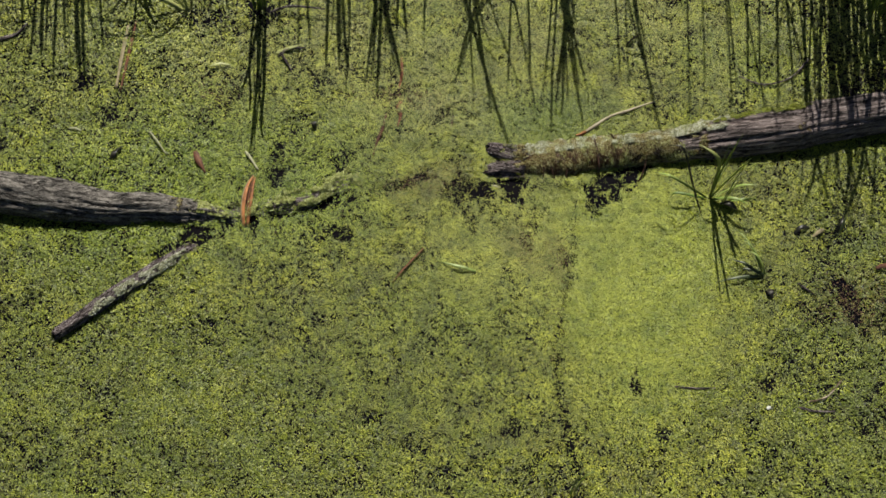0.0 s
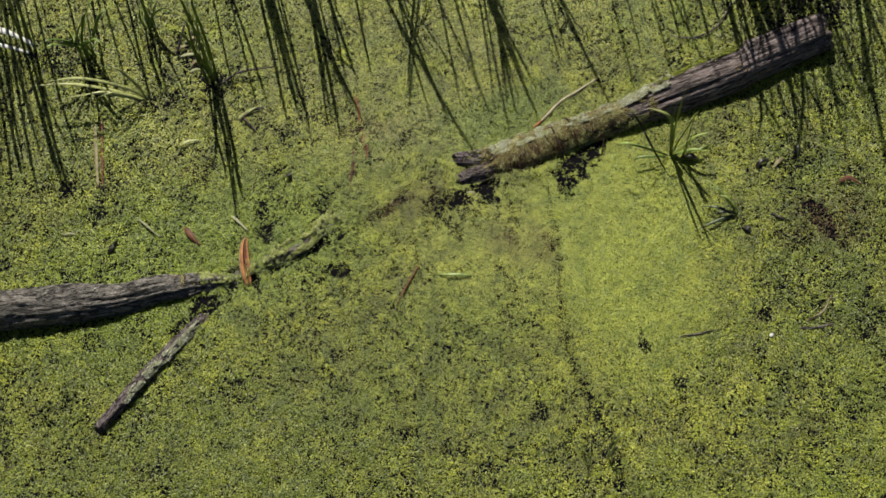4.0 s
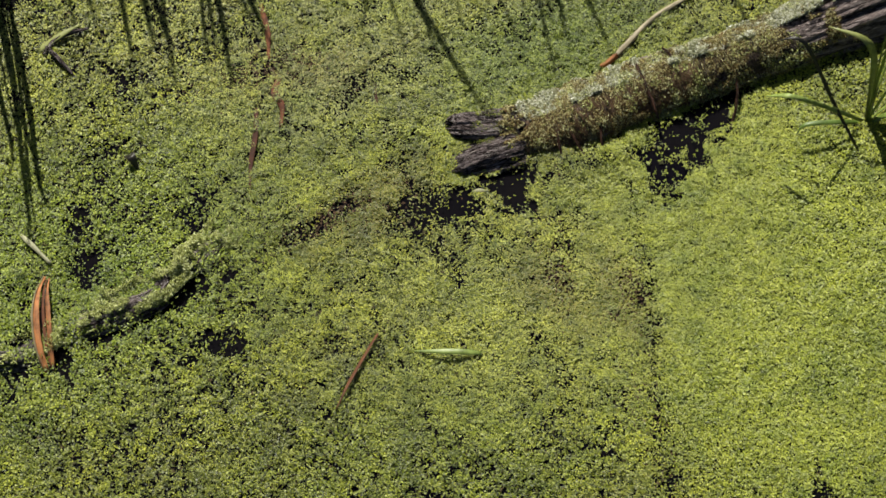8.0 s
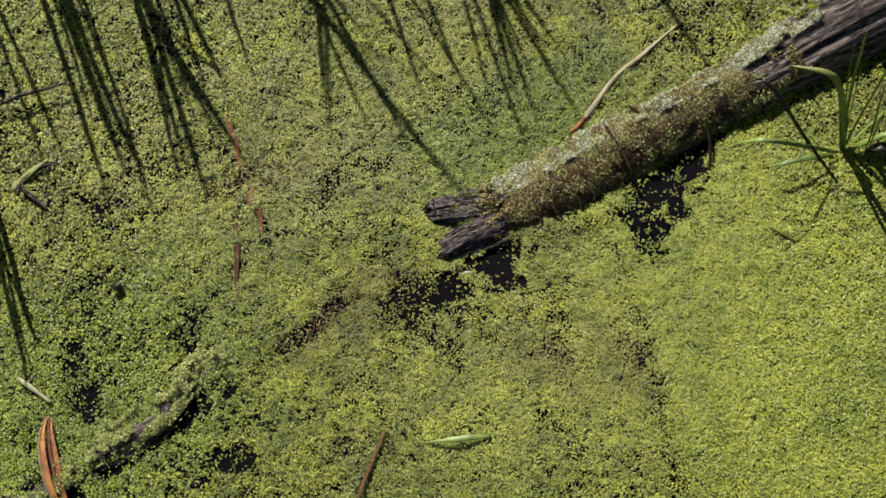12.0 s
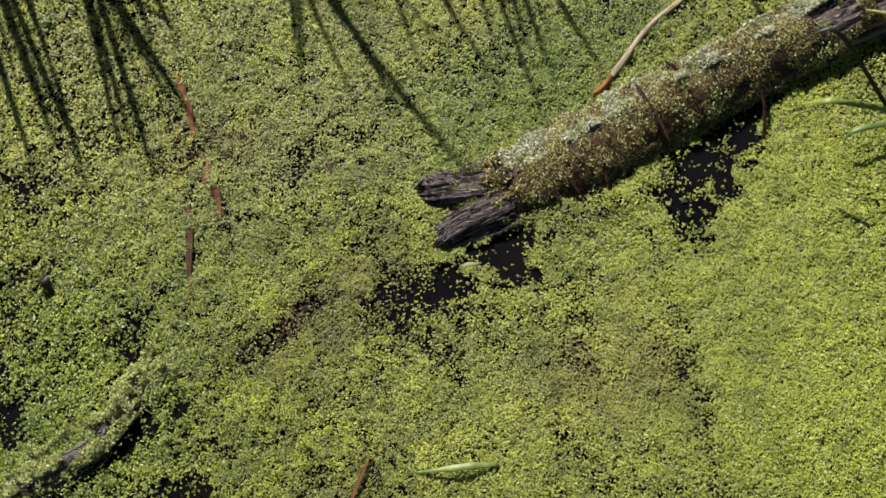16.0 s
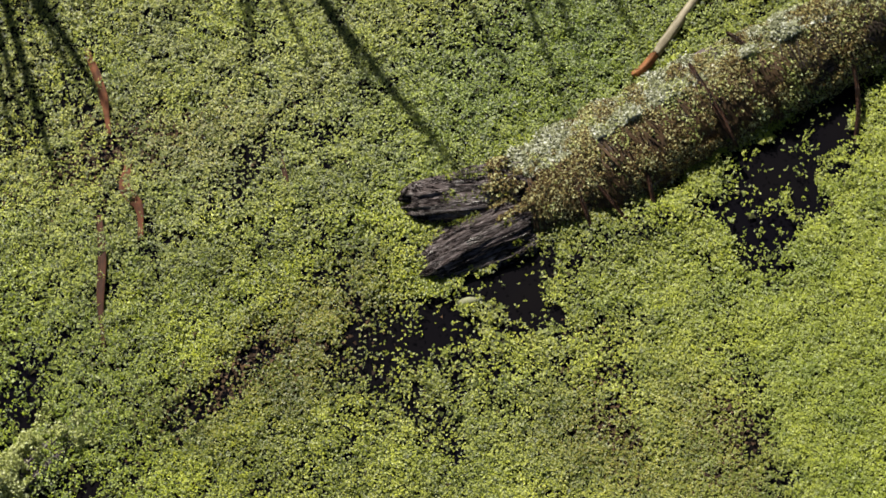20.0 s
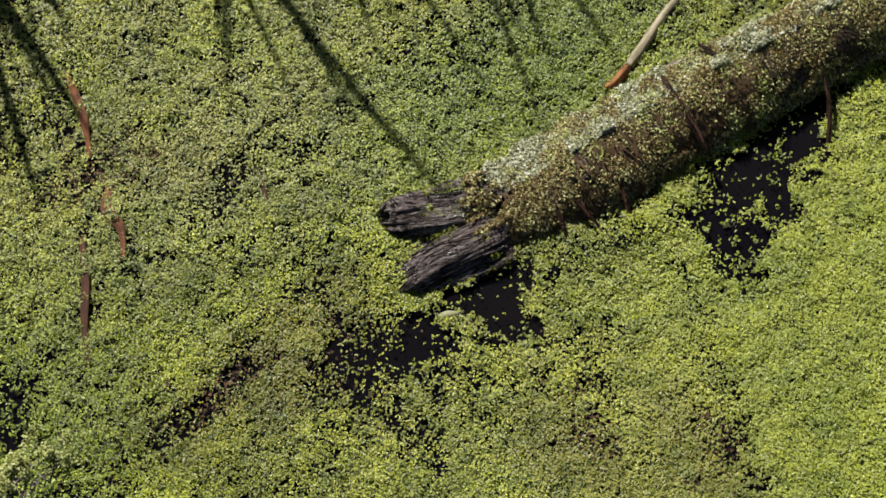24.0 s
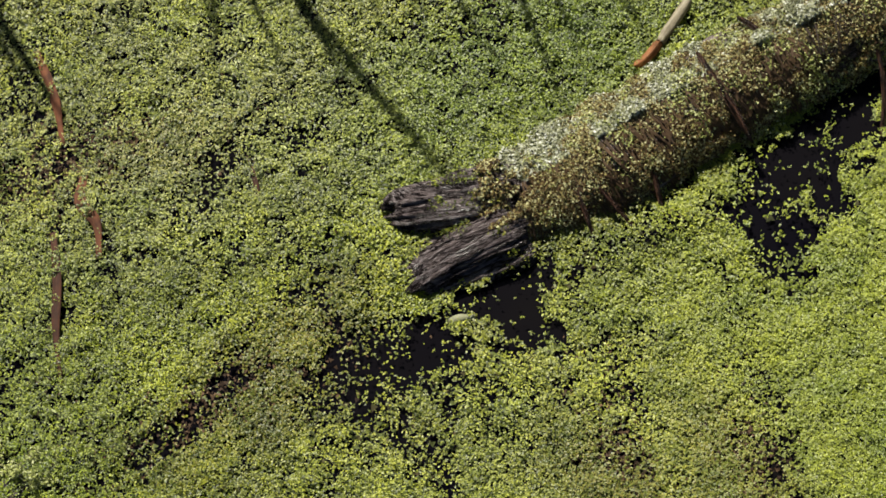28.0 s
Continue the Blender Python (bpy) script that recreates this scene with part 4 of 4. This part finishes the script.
strip("reed_stalk", "thin bleached reed stalk floating on duckweed", "stalk", [(-1.245, 0.545, 0.012), (-1.207, 0.49, 0.018), (-1.170, 0.435, 0.012)], 0.009, CREAM, 0.4, 0.6, 0.6)
strip("reed_stalk", "stub of bleached reed stalk on duckweed", "stalk", [(-1.590, 0.560, 0.012), (-1.562, 0.556, 0.018), (-1.535, 0.548, 0.012)], 0.011, CREAM, 0.4, 1.4, 0.6)
strip("fallen_leaf", "narrow rust-red leaf half sunk in duckweed", "leaf", [(-0.079, -0.002, 0.012), (-0.124, -0.056, 0.018), (-0.174, -0.115, 0.020), (-0.211, -0.160, 0.012)], 0.009, RUST, 0.3, 0.6)
strip("green_leaf", "bright green curled leaf floating on duckweed", "leaf", [(0.136, -0.107, 0.008), (0.091, -0.097, 0.020), (0.041, -0.083, 0.020), (-0.017, -0.061, 0.008)], 0.013, FRESH_BLADE, 0.4, 1.3, 0.1)
strip("reed_debris", "rusty red stem sunk among duckweed", "stem", [(-0.178, 0.909, 0.004), (-0.176, 0.824, 0.008), (-0.188, 0.753, 0.005)], 0.013, DARK_RUST, 0.2, 0.0, 0.5)
strip("reed_debris", "long rusty red stem sunk among duckweed", "stem", [(-0.240, 0.635, 0.005), (-0.256, 0.564, 0.009), (-0.280, 0.496, 0.008), (-0.298, 0.421, 0.003)], 0.013, DARK_RUST, 0.2, 0.0, 0.35)
strip("curled_leaf", "crumpled dark red leaf on duckweed", "leaf", [(-0.175, 0.696, 0.002), (-0.190, 0.656, 0.010), (-0.180, 0.621, 0.007), (-0.194, 0.572, 0.003)], 0.017, DARK_RUST, 0.6, 0.0, 0.4)
strip("curled_leaf", "rust-brown leaf on green duckweed", "leaf", [(-1.05, 0.452, 0.010), (-1.03, 0.40, 0.018), (-1.002, 0.350, 0.012)], 0.026, RUST, 0.4, 0.0, 0.3)
strip("withered_leaf", "small dark withered leaf upright in duckweed", "leaf", [(-0.552, 0.585, 0.02), (-0.547, 0.572, 0.03), (-0.542, 0.556, 0.006)], 0.022, DARK_LEAF, 0.5, 0.2, 0.4)
strip("withered_leaf", "dark curled leaf on duckweed", "leaf", [(1.471, 0.066, 0.006), (1.499, 0.089, 0.02), (1.544, 0.098, 0.006)], 0.020, DARK_LEAF, 0.5, 1.4, 0.3)
strip("withered_leaf", "pale dry leaf curled on duckweed", "leaf", [(1.545, 0.053, 0.006), (1.579, 0.075, 0.018), (1.599, 0.089, 0.006)], 0.016, DRY_BLADE, 0.4, 1.4, 0.3)
strip("withered_leaf", "dark leaf scrap on duckweed", "leaf", [(1.649, 0.080, 0.006), (1.668, 0.107, 0.03), (1.677, 0.143, 0.02)], 0.014, DARK_LEAF, 0.4, 0.2, 0.3)
strip("reed_scrap", "yellowed reed scrap floating on duckweed", "stalk", [(-0.723, 0.920, 0.006), (-0.668, 0.938, 0.02), (-0.609, 0.953, 0.03)], 0.014, PALE_BLADE, 0.4, 1.4, 0.3)
strip("wood_scrap", "dark wood splinter standing in duckweed", "wood", [(-1.414, 0.407, 0.004), (-1.389, 0.438, 0.02), (-1.360, 0.474, 0.012)], 0.022, DARK_LEAF, 0.5, 0.6, 0.5)
strip("wood_chip", "small pale wood chip floating in dark water", "wood", [(0.206, 0.292, 0.004), (0.222, 0.289, 0.007), (0.240, 0.284, 0.004)], 0.009, CREAM, 0.2, 1.4, 0.5)
strip("petal", "tiny white petal on duckweed", "petal", [(1.321, -0.724, 0.008), (1.329, -0.720, 0.012), (1.336, -0.716, 0.008)], 0.014, WHITE, 0.3, 1.4, 0.7)


strip("reed_stalk", "pale dead reed stalk lying in the water", "stalk", [(-1.357, 1.06, 0.010), (-1.372, 0.95, 0.014), (-1.386, 0.84, 0.014), (-1.397, 0.755, 0.008)], 0.016, DRY_BLADE, 0.3, 0.1, 0.6)
strip("reed_debris", "rusty dead reed stalk lying in the water", "stem", [(-1.325, 1.08, 0.010), (-1.343, 0.96, 0.012), (-1.362, 0.84, 0.012), (-1.379, 0.745, 0.006)], 0.013, DARK_RUST, 0.3, 0.1, 0.5)
strip("reed_stalk", "whitish dead reed stalk at the reed edge", "stalk", [(-1.86, 1.73, 0.02), (-1.74, 1.67, 0.05), (-1.64, 1.60, 0.06), (-1.56, 1.53, 0.05)], 0.026, WHITE, 0.4, 1.2, 0.6)
strip("reed_stalk", "whitish dead reed stalk at the reed edge", "stalk", [(-1.88, 1.62, 0.02), (-1.75, 1.585, 0.05), (-1.66, 1.54, 0.05), (-1.59, 1.50, 0.04)], 0.018, WHITE, 0.4, 1.2, 0.6)
strip("withered_leaf", "dark withered leaf scrap on duckweed", "leaf", [(0.79, 0.955, 0.012), (0.81, 0.975, 0.024), (0.838, 1.005, 0.012)], 0.022, DARK_LEAF, 0.5, 0.8, 0.3)
strip("withered_leaf", "dark crumpled leaf on duckweed", "leaf", [(1.345, -0.195, 0.012), (1.358, -0.212, 0.024), (1.362, -0.232, 0.012)], 0.024, DARK_LEAF, 0.5, 0.2, 0.4)
strip("withered_leaf", "rust-brown leaf scraps on duckweed", "leaf", [(1.80, -0.095, 0.012), (1.845, -0.09, 0.022), (1.89, -0.13, 0.012)], 0.020, DARK_RUST, 0.5, 1.4, 0.3)
strip("reed_stalk", "thin pale straw stuck upright in duckweed", "stalk", [(1.655, 0.065, 0.008), (1.672, 0.10, 0.05), (1.69, 0.13, 0.09)], 0.009, PALE_BLADE, 0.3, 0.4, 0.4)
strip("curled_leaf", "thin reddish leaf scrap on duckweed", "leaf", [(0.031, 0.553, 0.004), (0.039, 0.59, 0.008), (0.040, 0.63, 0.003)], 0.007, DARK_RUST, 0.4, 0.2, 0.3)
def twig(label, points, radii, material, seed):
    me, _, _ = trunk("twig", points, radii, material, sides=14, step=0.008, ridge=0.0008, lump=0.0012, ragged=0.004, seed=seed)
    tagged(new("twig", me), label=label, category="twig")


BLEACHED = blade_material("bleached_wood", (0.20, 0.15, 0.08), (0.46, 0.40, 0.27), 0.6)
ROOT = wood_material("red_brown_root", (0.020, 0.009, 0.006), (0.085, 0.034, 0.020), (0.20, 0.10, 0.06), 1.0, 0.5)
stick = thing("twig", "slim bleached stick with an orange end beside the log", "twig")
me, _, _ = trunk("shaft", [(0.606, 0.544, 0.012), (0.642, 0.569, 0.014), (0.71, 0.614, 0.014), (0.80, 0.650, 0.012), (0.90, 0.690, 0.008)], [0.0066, 0.0066, 0.0056, 0.0046, 0.003], BLEACHED, sides=16, step=0.006, ridge=0.0008, lump=0.0012, ragged=0.002, seed=1.0)
part("shaft", me, stick)
me, _, _ = trunk("broken_end", [(0.560, 0.528, 0.008), (0.582, 0.531, 0.011), (0.610, 0.547, 0.012)], [0.004, 0.0062, 0.0070], RUST, sides=16, step=0.005, ridge=0.001, lump=0.0014, ragged=0.004, seed=2.2)
part("broken_end", me, stick, "orange-brown broken end")
for k, (pts, fat) in enumerate((
        ([(0.640, 0.485, 0.068), (0.649, 0.425, 0.068), (0.656, 0.372, 0.052), (0.660, 0.345, 0.030)], 0.0045), ([(0.708, 0.512, 0.062), (0.722, 0.480, 0.074), (0.736, 0.440, 0.073)], 0.0032), ([(0.815, 0.505, 0.060), (0.838, 0.460, 0.075), (0.858, 0.418, 0.060), (0.846, 0.352, 0.028), (0.815, 0.292, 0.002)], 0.0032),
        ([(0.530, 0.392, 0.050), (0.524, 0.345, 0.028), (0.515, 0.302, 0.004)], 0.0036), ([(0.425, 0.395, 0.046), (0.424, 0.345, 0.026), (0.420, 0.305, 0.008)], 0.0036), ([(0.446, 0.392, 0.052), (0.462, 0.345, 0.034), (0.476, 0.309, 0.010)], 0.0030), ([(0.540, 0.470, 0.056), (0.536, 0.415, 0.055), (0.533, 0.380, 0.046)], 0.0040))):
    twig("dark brown root strand draped over the mossy log", pts, [fat * 0.8] + [fat] * (len(pts) - 2) + [fat * 0.6], ROOT, 20.0 + k)
twig("thin brown twig on duckweed", [(0.940, -0.622, 0.004), (1.031, -0.633, 0.008), (1.122, -0.630, 0.005)], [0.004, 0.005, 0.003], BARK, 2.0)
twig("thin curved twig on duckweed", [(1.487, -0.691, 0.004), (1.563, -0.673, 0.008), (1.632, -0.595, 0.006)], [0.004, 0.004, 0.003], DRY_STICK, 3.0)
twig("thin curved twig on duckweed", [(1.447, -0.714, 0.004), (1.519, -0.733, 0.008), (1.600, -0.733, 0.006)], [0.004, 0.004, 0.003], BARK, 4.0)
twig("thin curved green-brown stalk floating beside the log", [(1.572, 0.895, 0.012), (1.51, 0.82, 0.016), (1.45, 0.782, 0.018), (1.36, 0.770, 0.016), (1.265, 0.812, 0.012)], [0.003, 0.0035, 0.0035, 0.003, 0.002], BARK, 5.0)
twig("dark twig lying on duckweed under the reeds", [(-1.98, 0.985, 0.012), (-1.90, 0.992, 0.016), (-1.845, 1.01, 0.016), (-1.79, 1.07, 0.014)], [0.009, 0.008, 0.007, 0.004], WET_WOOD, 6.0)
twig("dark forked twig on duckweed", [(-0.712, 0.905, 0.010), (-0.66, 0.94, 0.018), (-0.59, 0.948, 0.014)], [0.004, 0.006, 0.003], WET_WOOD, 7.0)
twig("short dark twig on duckweed", [(1.47, -0.16, 0.010), (1.50, -0.185, 0.014), (1.545, -0.215, 0.010)], [0.003, 0.004, 0.003], WET_WOOD, 8.0)

twig("dark broken twig with a bent piece on duckweed", [(-0.700, 0.929, 0.012), (-0.675, 0.885, 0.018), (-0.645, 0.830, 0.010)], [0.006, 0.006, 0.003], WET_WOOD, 9.0)
twig("dark slanting twig beside the sedge clump", [(-0.752, 1.122, 0.012), (-0.66, 1.135, 0.045), (-0.504, 1.119, 0.05)], [0.006, 0.005, 0.003], WET_WOOD, 10.0)
twig("dark twig leaning at the reed edge", [(-0.93, 1.31, 0.02), (-0.895, 1.36, 0.06), (-0.86, 1.42, 0.09)], [0.007, 0.006, 0.004], WET_WOOD, 11.0)
strip("reed_stalk", "short mossy pale stalk on duckweed", "stalk", [(-1.000, 0.858, 0.014), (-0.955, 0.866, 0.020), (-0.910, 0.863, 0.014)], 0.012, PALE_BLADE, 0.4, 1.4, 0.5)
for k, (x, y, long, lean) in enumerate(((-0.90, 1.345, 0.07, 0.2), (-0.87, 1.30, 0.09, -0.1), (-0.845, 1.26, 0.06, 0.3), (-0.86, 1.215, 0.05, 0.0), (-0.84, 1.38, 0.08, 0.1), (-0.80, 1.42, 0.07, -0.3))):
    strip("reed_scrap", "bleached broken reed scrap floating in dark water", "stalk", [(x - long / 2, y - lean * 0.05, 0.012), (x, y, 0.022), (x + long / 2, y + lean * 0.05, 0.012)], 0.013, CREAM if k % 2 else DRY_BLADE, 0.4, 1.4, 0.5)
